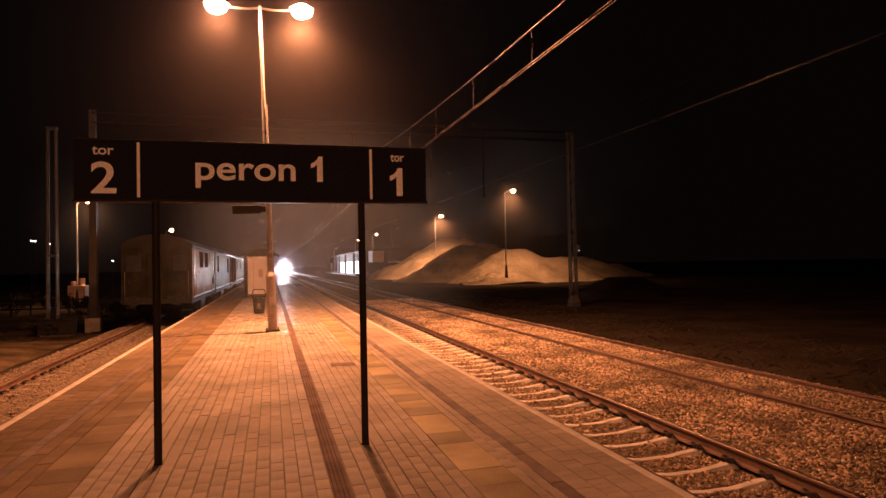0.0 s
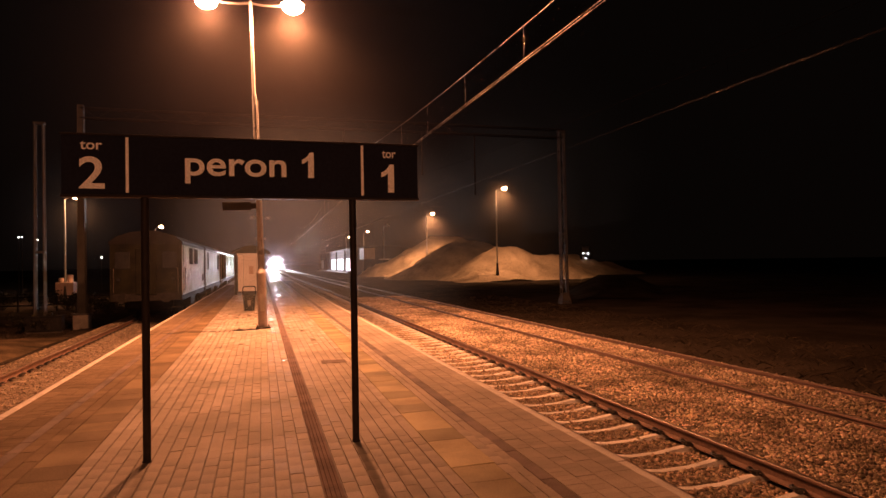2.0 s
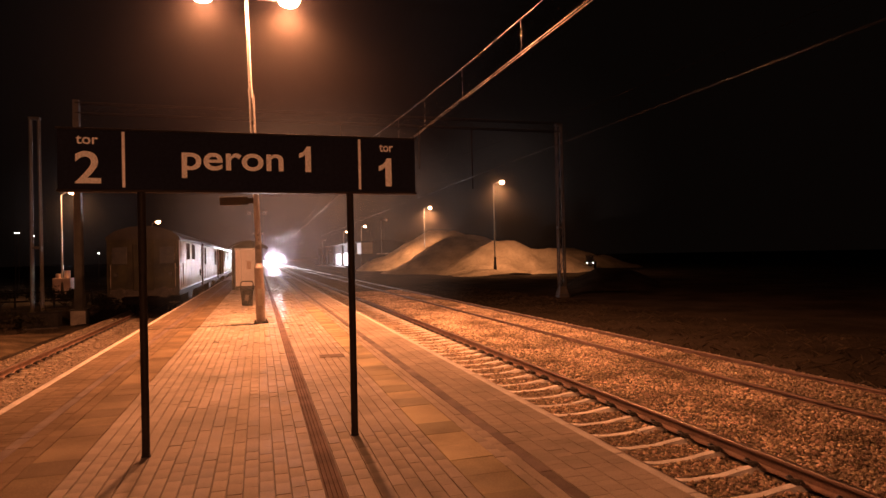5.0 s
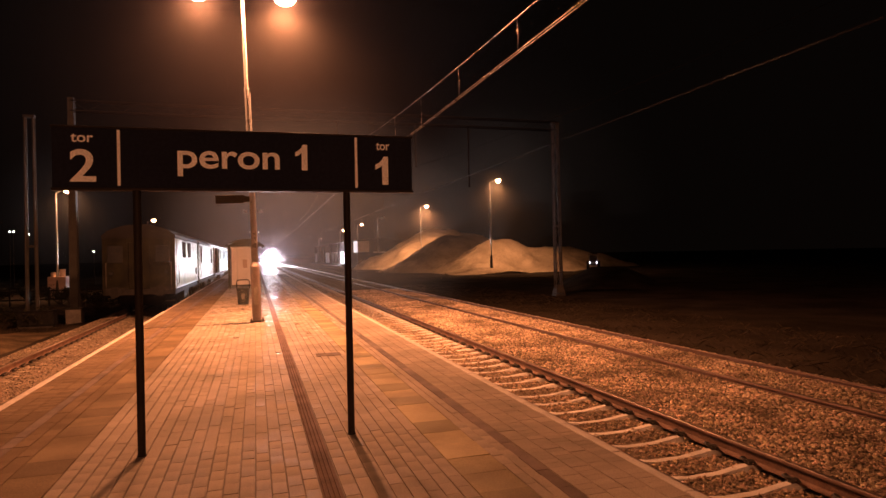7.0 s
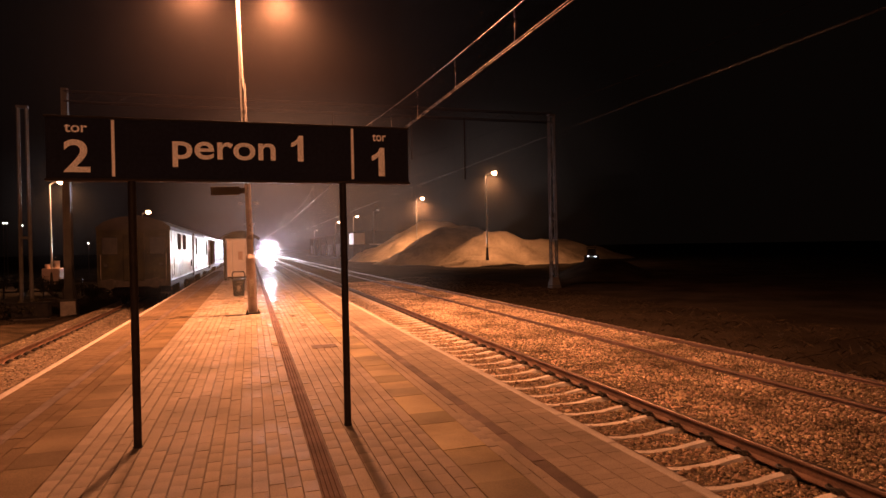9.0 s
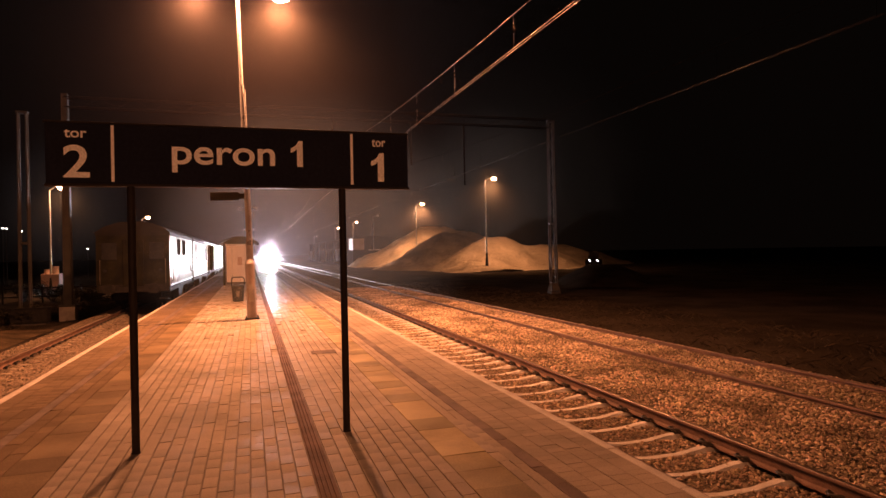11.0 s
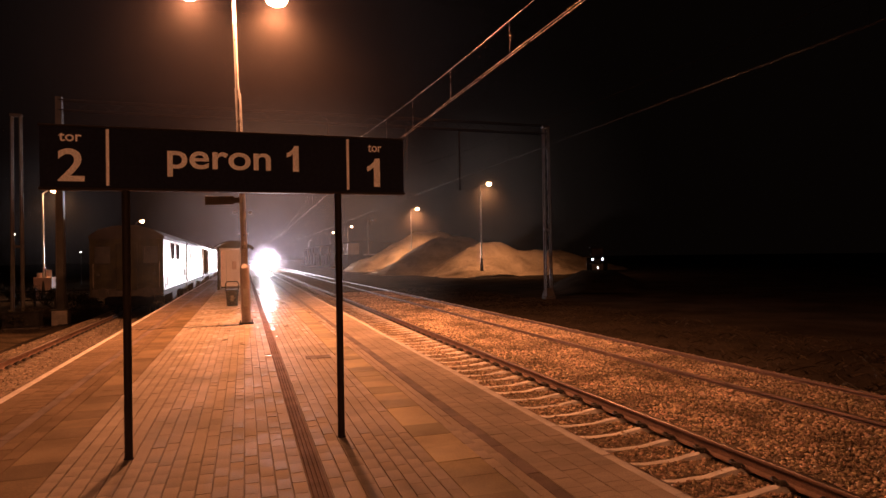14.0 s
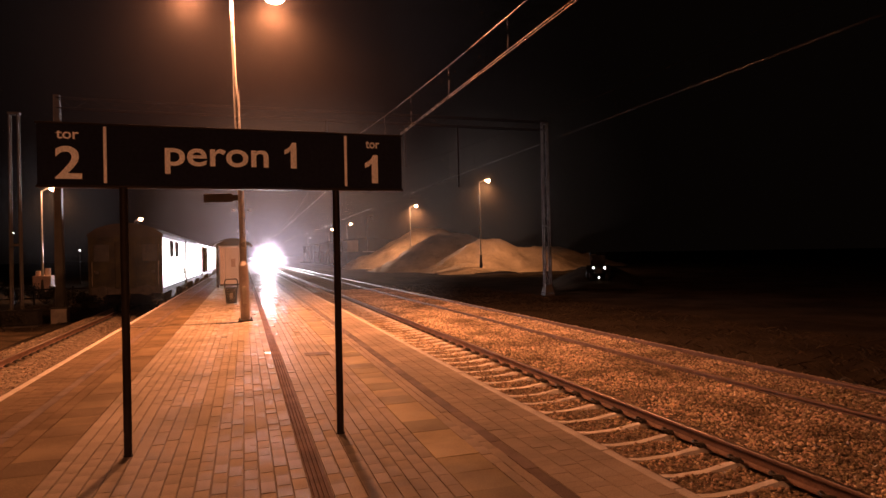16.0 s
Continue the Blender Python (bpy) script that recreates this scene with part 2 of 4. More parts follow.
bm = bmesh.new()
xs = [-400, -60, -25, -14, -9, -7.6, -6.4, -3.2, 3.2, 7, 10.6, 11.4, 16, 30, 60, 400]
zs = [-1.2, -1.2, -1.2, -1.2, -1.2, -1.05, -0.82, -0.82, -0.82, -0.82, -0.82, -0.9, -0.9, -0.9, -0.9, -0.9]
ysr = [-120, -40, 0, 20, 60, 120, 200, 400, 900, 2500]
grid = [[bm.verts.new((x, y, z)) for x, z in zip(xs, zs)] for y in ysr]
for i in range(len(ysr) - 1):
    for j in range(len(xs) - 1):
        bm.faces.new((grid[i][j], grid[i][j + 1], grid[i + 1][j + 1], grid[i + 1][j]))
tagged(part("ground", bm, EARTH), "dark bare earth round the station tracks", "ground", kind="structure")

platform = thing("platform", pose(0, 0, 0), "island platform paved with grey concrete blocks", "platform", kind="structure")
part("platform_body", boxed(EDGE_L + 0.06, EDGE_R - 0.06, -30, 260, -0.9, -0.075), CONCRETE, platform)
part("paving_bed", boxed(EDGE_L + 0.05, EDGE_R - 0.05, -30, 260, -0.075, -0.012), JOINT, platform)

# edge slabs of the platform
slab_r = mesh("edge_slab", boxed(-0.048, 0.048, -0.495, 0.495, -0.14, 0.0, 0.012), EDGE)
for i in range(-6, 120):
    for x in (EDGE_R - 0.048, EDGE_L + 0.048):
        share("edge_slab", slab_r, platform, pose(x, i + 0.5, random.uniform(-0.003, 0.003), 0, 0, random.uniform(-0.15, 0.15)))
part("edge_slab", boxed(EDGE_R - 0.13, EDGE_R, 120, 260, -0.14, 0.0), EDGE, platform)
part("edge_slab", boxed(EDGE_L, EDGE_L + 0.13, 120, 260, -0.14, 0.0), EDGE, platform)


def blocks(bands, y0, y1, width, length, gap=0.006, tilt=0.008, skip=None, damp=None):
    """Paving blocks with chamfered rims, in running bond, as one set of vertices and faces."""
    verts, faces = [], []
    rnd, wet = random.Random(5), random.Random(11)
    for x0, x1 in bands:
        cols = max(1, round((x1 - x0) / width))
        w = (x1 - x0) / cols
        for c in range(cols):
            xa, xb = x0 + c * w + gap / 2, x0 + (c + 1) * w - gap / 2
            y = y0 + (length / 2 if c % 2 else 0)
            while y < y1:
                ya, yb = y + gap / 5, y + length - gap / 5
                y += length
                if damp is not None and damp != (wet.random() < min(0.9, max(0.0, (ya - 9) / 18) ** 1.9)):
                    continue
                if skip and skip[0] <= ya < skip[1]:
                    continue
                k, b = len(verts), 0.004
                z, tx, ty = rnd.uniform(-0.003, 0.002), rnd.gauss(0, tilt), rnd.gauss(0, tilt)
                verts += [(xa, ya, -0.03), (xb, ya, -0.03), (xb, yb, -0.03), (xa, yb, -0.03)]
                lo = [(xa, ya), (xb, ya), (xb, yb), (xa, yb)]
                hi = [(xa + b, ya + b / 3), (xb - b, ya + b / 3), (xb - b, yb - b / 3), (xa + b, yb - b / 3)]
                mx, my = (xa + xb) / 2, (ya + yb) / 2
                verts += [(p, q, z - 0.004 + tx * (p - mx) + ty * (q - my)) for p, q in lo]
                verts += [(p, q, z + tx * (p - mx) + ty * (q - my)) for p, q in hi]
                for i in range(4):
                    j = (i + 1) % 4
                    faces += [(k + i, k + j, k + 4 + j, k + 4 + i), (k + 4 + i, k + 4 + j, k + 8 + j, k + 8 + i)]
                faces.append((k + 8, k + 9, k + 10, k + 11))
    return verts, faces


def stuff(name, verts, faces, material, parent, label, category="", smooth=False):
    d = bpy.data.meshes.new(name)
    d.from_pydata(verts, [], faces)
    d.materials.append(material)
    if smooth:
        d.polygons.foreach_set("use_smooth", [True] * len(d.polygons))
    ob = new(name, d)
    ob.parent = parent
    return tagged(ob, label, category, kind="stuff")


GREY = [(0.622, 1.60), (-1.64, 0.458), (2.02, 2.22)]
OUTER = [(-2.36, -2.06)]
RIM = [(2.345, 3.07), (-3.09, -2.485)]
DARK = [(2.22, 2.345), (-2.485, -2.36)]
YELLOW = [(1.60, 2.02), (-2.06, -1.64)]
NEAR = (4.95, 6.3)
stuff("paving", *blocks(GREY, -6, 70, 0.12, 0.24, skip=NEAR, damp=False), PAVER, platform, "grey concrete paving blocks in running bond")
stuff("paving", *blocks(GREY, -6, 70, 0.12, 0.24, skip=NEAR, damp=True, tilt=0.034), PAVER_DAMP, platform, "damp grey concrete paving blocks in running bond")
stuff("rim_paving", *blocks(RIM[:1], -6, 60, 0.205, 0.104, tilt=0.004), PAVER, platform, "grey concrete paving blocks along the rim")
stuff("rim_paving", *blocks(RIM[1:], -6, 60, 0.205, 0.104, tilt=0.004), PAVER_GRIMY_DIM, platform, "grimy concrete paving blocks along the rim")
stuff("paving", *blocks(OUTER, -6, 70, 0.12, 0.24), PAVER_GRIMY_DIM, platform, "grimy concrete paving blocks in running bond")
stuff("warning_paving", *blocks(DARK, -6, 70, 0.2, 0.4, tilt=0.003), PAVER_DARK, platform, "dark line of blocks along the platform")
stuff("guide_tiles", *blocks(YELLOW[:1], -6, 70, 0.5, 0.42, tilt=0.004), PAVER_YELLOW, platform, "worn yellow square tiles")
stuff("guide_tiles", *blocks(YELLOW[1:], -6, 70, 0.5, 0.42, tilt=0.004), TILE_WORN_DIM, platform, "worn brownish square tiles")
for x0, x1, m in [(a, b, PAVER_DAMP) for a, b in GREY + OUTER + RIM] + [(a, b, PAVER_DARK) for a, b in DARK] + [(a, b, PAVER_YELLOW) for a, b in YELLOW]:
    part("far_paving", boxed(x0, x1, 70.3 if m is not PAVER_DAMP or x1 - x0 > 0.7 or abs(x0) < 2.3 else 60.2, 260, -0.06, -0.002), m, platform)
# ribbed guide strip
bm = bmesh.new()
box(bm, 0.465, 0.615, -6, 260, -0.05, -0.006)
for i in range(4):
    x = 0.486 + i * 0.036
    prism(bm, [(x - 0.012, -0.006), (x - 0.009, 0.003), (x + 0.009, 0.003), (x + 0.012, -0.006)], -6, 260)
part("tactile_strip", bm, STRIP, platform, "dark ribbed guide strip")
# Flat strips across the paving beside the lamp's foot, broader next to it.
part("drain_channel", boxed(-3.08, -0.08, 18.36, 18.43, -0.03, 0.004, 0.002), BLACK, platform, "narrow dark strip across the paving")
part("drain_channel", boxed(-0.75, -0.08, 18.30, 18.47, -0.03, 0.006, 0.002), BLACK, platform, "broad dark end of the strip")
part("drain_channel", boxed(0.63, 2.2, 18.37, 18.41, -0.03, 0.003, 0.001), DRAIN, platform, "narrow brown strip across the paving")
part("drain_cover", boxed(1.05, 1.50, 11.6, 11.95, -0.03, 0.006, 0.004), DRAIN, platform, "brown iron drain cover")

# ---- tracks ----
RAIL_OUT = [(-0.075, 0.0), (0.075, 0.0), (0.075, 0.012), (0.012, 0.034), (0.010, 0.125), (0.036, 0.138), (0.036, 0.163), (0.028, 0.172),
            (-0.028, 0.172), (-0.036, 0.163), (-0.036, 0.138), (-0.010, 0.125), (-0.012, 0.034), (-0.075, 0.012)]
SLP = [(-1.3, -0.2), (-1.3, -0.06), (-1.15, -0.04), (-0.95, 0.0), (-0.55, 0.0), (-0.2, -0.045), (0.2, -0.045), (0.55, 0.0), (0.95, 0.0), (1.15, -0.04),
       (1.3, -0.06), (1.3, -0.2)]
bm = bmesh.new()
a = [bm.verts.new((x, -0.105, z - 0.045)) for x, z in SLP]
b = [bm.verts.new((x, -0.047, z)) for x, z in SLP]
c = [bm.verts.new((x, 0.047, z)) for x, z in SLP]
e = [bm.verts.new((x, 0.105, z - 0.045)) for x, z in SLP]
bm.faces.new(a)
bm.faces.new(e)
for p, q in ((a, b), (b, c), (c, e)):
    for i in range(len(SLP) - 1):
        bm.faces.new((p[i], p[i + 1], q[i + 1], q[i]))
SLEEPER_MESH = mesh("sleeper", bm, SLEEPER)
DARK_SLEEPER_MESH = SLEEPER_MESH.copy()
DARK_SLEEPER_MESH.materials[0] = SLEEPER_DARK
bm = bmesh.new()
bent(bm, [(0.055, -0.06, 0.02), (0.11, -0.075, 0.07), (0.17, -0.05, 0.075), (0.19, 0.0, 0.07), (0.17, 0.05, 0.075), (0.11, 0.075, 0.07), (0.055, 0.06, 0.02)], 0.015, 6)
box(bm, 0.075, 0.13, -0.035, 0.035, 0.0, 0.05, 0.006)
CLIP_MESH = mesh("rail_clip", bm, OLD_STEEL)


def track(axis, y0, y1, near, sleepers, label, top=RAIL_Z):
    t = thing("track", pose(axis, 0, 0), label, "railway track", kind="structure")
    for s in (-0.755, 0.755):
        part("rail", prism(bmesh.new(), [(s + x, top - 0.172 + z) for x, z in RAIL_OUT], y0, y1), RAIL, t)
        part("rail_head", prism(bmesh.new(), [(s - 0.026, top), (s + 0.026, top), (s + 0.022, top + 0.003), (s - 0.022, top + 0.003)], y0, y1), RAIL_TOP, t, "polished running surface")
    if sleepers:
        y = near
        while y < y1 and y < 130:
            share("sleeper", SLEEPER_MESH if axis > 0 else DARK_SLEEPER_MESH, t, pose(0, y, top - 0.172, 0, 0, random.uniform(-0.4, 0.4)))
            if y < 45:
                for s in (-0.755, 0.755):
                    share("rail_clip", CLIP_MESH, t, pose(s, y, top - 0.172))
                    share("rail_clip", CLIP_MESH, t, pose(s, y, top - 0.172, 0, 0, 180))
            y += 0.61
    return t


track(4.85, -30, 420, 2.32, True, "railway track on pale concrete sleepers beside the platform")
track(9.06, -30, 420, 0, False, "rusty railway track sunk in crushed stone")
track(-4.88, -30, 420, 2.4, True, "railway track with a parked train")


def bed(x):
    """Height of the crushed stone across the tracks."""
    pts = [(-7.6, -1.15), (-7.2, -1.0), (-6.5, -0.68), (-5.95, -0.68), (-5.75, -0.745), (-3.2, -0.755), (3.2, -0.77), (5.7, -0.765), (5.95, -0.70), (6.5, -0.64), (8.0, -0.635),
           (8.6, -0.62), (9.5, -0.62), (10.2, -0.65), (10.7, -0.80), (11.4, -0.92)]
    return float(np.interp(x, [p[0] for p in pts], [p[1] for p in pts]))


def stones(count, x0, x1, y0, y1, seed, size=(0.010, 0.036)):
    rng = np.random.default_rng(seed)
    x = rng.uniform(x0, x1, count)
    y = y0 + (y1 - y0) * rng.uniform(0, 1, count) ** 1.7
    keep = np.ones(count, bool)
    for axis in (4.85, -4.88, 9.06):
        for s in (-0.755, 0.755):
            keep &= np.abs(x - axis - s) > 0.1
    for axis, near in ((4.85, 2.32), (-4.88, 2.4)):
        on = (np.abs(x - axis) < 1.3) & (np.abs(((y - near + 0.305) % 0.61) - 0.305) < 0.08)
        keep &= ~(on & (rng.uniform(0, 1, count) < 0.97))
    x, y = x[keep], y[keep]
    n = len(x)
    r = (size[0] + (size[1] - size[0]) * rng.uniform(0, 1, n) ** 1.8) * (1 + 0.008 * np.maximum(y, 0))
    z = np.array([bed(v) for v in x]) + r * rng.uniform(-0.3, 0.5, n) + rng.normal(0, 0.006, n)
    base = np.array([(1, 0, 0), (0, 1, 0), (-1, 0, 0), (0, -1, 0), (0, 0, 1), (0, 0, -1)], float)
    v = base[None] * rng.uniform(0.6, 1.25, (n, 6, 1)) + rng.normal(0, 0.16, (n, 6, 3))
    ang = rng.uniform(0, 6.28, n)
    cs, sn = np.cos(ang), np.sin(ang)
    vx = v[..., 0] * cs[:, None] - v[..., 1] * sn[:, None]
    vy = v[..., 0] * sn[:, None] + v[..., 1] * cs[:, None]
    v = np.stack([vx, vy, v[..., 2] * 0.75], -1) * r[:, None, None] + np.stack([x, y, z], -1)[:, None]
    tri = np.array([(0, 1, 4), (1, 2, 4), (2, 3, 4), (3, 0, 4), (1, 0, 5), (2, 1, 5), (3, 2, 5), (0, 3, 5)])
    f = (tri[None] + 6 * np.arange(n)[:, None, None]).reshape(-1, 3)
    return v.reshape(-1, 3).tolist(), f.tolist()


stuff("ballast", *stones(34000, 3.25, 5.65, 3.0, 44, 8), BALLAST_MID, None, "dirty crushed stone between the sleepers", "ballast")
stuff("ballast", *stones(115000, 5.6, 10.9, 3.0, 44, 3), BALLAST, None, "loose brown crushed stone between the rails", "ballast")
stuff("ballast", *stones(26000, -7.4, -3.25, 6.0, 42, 4), BALLAST_DARK, None, "loose brown crushed stone between the rails", "ballast")
for xa, xb in ((3.2, 5.9), (5.9, 11.2), (-7.6, -3.2)):
    bm = bmesh.new()
    cols = np.linspace(xa, xb, 16)
    lines = [[bm.verts.new((x, y, bed(x) - 0.004)) for x in cols] for y in (-30, 0, 20, 45, 420)]
    for p, q in zip(lines, lines[1:]):
        for i in range(15):
            bm.faces.new((p[i], p[i + 1], q[i + 1], q[i]))
    tagged(part("ballast_surface", bm, BALLAST_BED), "trodden brown crushed stone", "ballast", kind="structure")

# ---- platform sign ----
SY = 6.40
sign = thing("platform_sign", pose(0, SY, 0), "dark platform sign with pale letters on two posts", "sign")
part("panel", boxed(-1.75, 1.61, 0.0, 0.10, 2.515, 3.075, 0.012), SIGN_PAINT, sign)
part("top_rail", boxed(-1.76, 1.62, -0.008, 0.108, 3.07, 3.09, 0.004), POST_PAINT, sign)
part("bottom_rail", boxed(-1.76, 1.62, -0.008, 0.108, 2.498, 2.52, 0.004), POST_PAINT, sign)
for x in (-1.06, 0.915):
    bm = bmesh.new()
    tube(bm, (x, 0.05, -0.02), (x, 0.05, 2.52), 0.036, 0.036, 20)
    tube(bm, (x, 0.05, 0.0), (x, 0.05, 0.012), 0.046, 0.04, 20)
    part("post", bm, POST_PAINT, sign, smooth=False)
for x in (-1.20, 1.015):
    part("divider", boxed(x - 0.013, x + 0.013, -0.004, 0.0, 2.54, 3.06), SIGN_WHITE, sign, "pale vertical line")


def lettering(text, x, z, size, width, parent, name):
    """Raised letters, one object for each, spread over the given width."""
    c = bpy.data.curves.new(name, "FONT")
    c.body, c.size, c.extrude, c.offset = text, size, 0.0015, 0.014 * size
    tmp = bpy.data.objects.new("tmp", c)
    scene.collection.objects.link(tmp)
    d = bpy.data.meshes.new_from_object(tmp.evaluated_get(bpy.context.evaluated_depsgraph_get()))
    bpy.data.objects.remove(tmp)
    bm = bmesh.new()
    bm.from_mesh(d)
    bmesh.ops.remove_doubles(bm, verts=bm.verts, dist=1e-5)
    left, right = min(v.co.x for v in bm.verts), max(v.co.x for v in bm.verts)
    seen = set()
    for v0 in list(bm.verts):
        if v0 in seen:
            continue
        island, queue = [], [v0]
        seen.add(v0)
        while queue:
            v = queue.pop()
            island.append(v)
            for e in v.link_edges:
                o = e.other_vert(v)
                if o not in seen:
                    seen.add(o)
                    queue.append(o)
        one, back = bmesh.new(), {}
        for v in island:
            back[v] = one.verts.new(((v.co.x - left) * width / (right - left), v.co.y, v.co.z))
        for f in {f for v in island for f in v.link_faces}:
            one.faces.new([back[v] for v in f.verts])
        part("letter", one, SIGN_WHITE, parent).matrix_basis = pose(x, -0.0025, z, 90)


def digit_one(x, z, width, height):
    shape = [(1, 0), (1, 1), (0.64, 1), (0.52, 0.88), (0.28, 0.77), (0, 0.71), (0, 0.54), (0.28, 0.59), (0.52, 0.68), (0.52, 0)]
    bm = prism(bmesh.new(), [(x + width * a, z + height * b) for a, b in shape], -0.004, 0.0)
    return part("letter", bm, SIGN_WHITE, sign)


lettering("peron", -0.695, 2.72, 0.345, 0.945, sign, "lettering")
digit_one(0.403, 2.712, 0.118, 0.258)
lettering("tor", -1.595, 2.94, 0.13, 0.185, sign, "lettering")
lettering("2", -1.605, 2.58, 0.415, 0.215, sign, "lettering")
lettering("tor", 1.225, 2.94, 0.13, 0.145, sign, "lettering")
digit_one(1.215, 2.575, 0.135, 0.295)

# ---- lamps ----


def twin_lamp(x, y, lit, label, lean=0.0):
    t = thing("street_lamp", pose(x, y, 0, 0, lean), label, "street lamp", "platform lamps")
    bm = bmesh.new()
    tube(bm, (0, 0, 1.72), (0, 0, 2.24), 0.085, 0.085, 20)
    tube(bm, (0, 0, 2.24), (0, 0, 6.70), 0.066, 0.06, 20)
    tube(bm, (0, 0, 6.66), (0, 0, 6.74), 0.068, 0.068, 20)
    tube(bm, (0, 0, 6.70), (0, 0, 9.50), 0.05, 0.042, 20)
    part("pole", bm, POLE, t, smooth=False)
    bm = bmesh.new()
    tube(bm, (0, 0, 0.0), (0, 0, 1.60), 0.13, 0.13, 24)
    tube(bm, (0, 0, 1.60), (0, 0, 1.72), 0.13, 0.085, 24)
    part("sleeve", bm, SLEEVE, t, "pale painted lower sleeve")
    part("base_plate", boxed(-0.2, 0.2, -0.2, 0.2, 0.0, 0.05, 0.01), OLD_STEEL, t)
    for bx in (-0.16, 0.16):
        for by in (-0.16, 0.16):
            part("bolt", tube(bmesh.new(), (bx, by, 0.05), (bx, by, 0.10), 0.018, 0.018, 6), OLD_STEEL, t)
    part("door", boxed(-0.06, 0.06, -0.138, -0.125, 0.5, 1.0, 0.004), GALV, t)
    for s in (-1, 1):
        part("arm", bent(bmesh.new(), [(0, 0, 9.44), (s * 0.35, 0, 9.40), (s * 0.75, 0, 9.41), (s * 1.0, 0, 9.46)], 0.03), GALV, t)
        bm = bmesh.new()
        bmesh.ops.create_uvsphere(bm, u_segments=20, v_segments=10, radius=0.5, matrix=Matrix.LocRotScale((s * 1.2, 0, 9.47), None, (0.75, 0.36, 0.26)))
        bmesh.ops.delete(bm, geom=[v for v in bm.verts if v.co.z < 9.50], context="VERTS")
        head = part("luminaire", bm, GALV, t, "pale lamp hood", True)
        bm = bmesh.new()
        bmesh.ops.create_uvsphere(bm, u_segments=20, v_segments=10, radius=0.5, matrix=Matrix.LocRotScale((s * 1.2, 0, 9.42), None, (0.62, 0.46, 0.44)))
        bowl = part("bowl", bm, SODIUM_GLASS if lit else CREAM, head, "glowing glass bowl" if lit else "unlit glass bowl", True)
        bowl.visible_shadow = False
    return t


lamp = twin_lamp(0.02, 18.67, True, "tall galvanised twin street lamp glowing orange on the platform", -1.45)
part("board", boxed(-0.98, -0.20, -0.05, 0.05, 3.42, 3.66, 0.01), MAST, lamp, "dark board on a bracket")
part("conduit", tube(bmesh.new(), (0.085, -0.05, 1.72), (0.085, -0.05, 6.6), 0.016, 0.016, 10), GALV, lamp, "thin bright cable pipe")
for z in (2.3, 3.0, 4.2, 5.4):
    part("pipe_clip", boxed(0.02, 0.11, -0.075, -0.03, z - 0.02, z + 0.02, 0.003), GALV, lamp)
part("bracket", boxed(-0.20, -0.04, -0.03, 0.03, 3.46, 3.62, 0.005), OLD_STEEL, lamp)
twin_lamp(-0.20, -27.0, True, "tall galvanised twin street lamp glowing orange on the platform")
for y in (105, 190):
    twin_lamp(-0.2, y, False, "tall galvanised twin street lamp, unlit")


def yard_lamp(x, y, z, height, lit, arm, watts, label):
    t = thing("yard_lamp", pose(x, y, z), label, "street lamp", "yard lamps")
    bm = bmesh.new()
    tube(bm, (0, 0, 1.4), (0, 0, height), 0.09, 0.05, 14)
    part("pole", bm, GALV, t)
    bm = bmesh.new()
    tube(bm, (0, 0, -0.8), (0, 0, 1.5), 0.26, 0.12, 14)
    part("foot", bm, OLD_STEEL, t, "dark tapered foot")
    part("arm", bent(bmesh.new(), [(0, 0, height), (arm * 0.5, 0, height + 0.32), (arm, 0, height + 0.42)], 0.035), GALV, t)
    bm = bmesh.new()
    bmesh.ops.create_uvsphere(bm, u_segments=14, v_segments=8, radius=0.5, matrix=Matrix.LocRotScale((arm, 0, height + 0.50), None, (0.78, 0.45, 0.26)))
    head = part("luminaire", bm, GALV, t, "", True)
    bm = bmesh.new()
    bmesh.ops.create_uvsphere(bm, u_segments=14, v_segments=8, radius=0.5, matrix=Matrix.LocRotScale((arm, 0, height + 0.33), None, (0.64, 0.5, 0.56)))
    bowl = part("bowl", bm, FAR_GLASS if lit else CREAM, head, "glowing glass bowl" if lit else "unlit glass bowl", True)
    bowl.visible_shadow = False
    if watts:
        lamp_light(x + arm, y, z + height + 0.30, watts, 172, (1.0, 0.45, 0.21))
    return t


yard = "tall steel yard lamp glowing orange beside the gravel heaps"
yard_lamp(29.30, 75, 0.0, 10.85, True, 1.2, HEAP_WATTS * 0.85, yard)
yard_lamp(29.2, 110, -0.3, 10.6, True, 1.2, HEAP_WATTS * 2.2, yard)
yard_lamp(29.2, 183, -0.6, 11.3, True, 1.2, HEAP_WATTS * 0.6, yard)
yard_lamp(29.2, 151.6, -0.6, 11.3, False, 1.2, 0, "tall steel yard lamp, unlit")
yard_lamp(29.2, 223, -0.6, 11.3, True, 1.2, 0, yard)
yard_lamp(29.2, 300, -0.6, 10.6, False, 1.2, 0, "tall steel yard lamp, unlit")
yard_lamp(-16.15, 60, -1.2, 8.9, True, 0.9, 4000, "tall steel yard lamp glowing orange behind the siding")
yard_lamp(-16.6, 110, -1.2, 9.2, True, 0.9, 0, "tall steel yard lamp glowing orange behind the parked train")

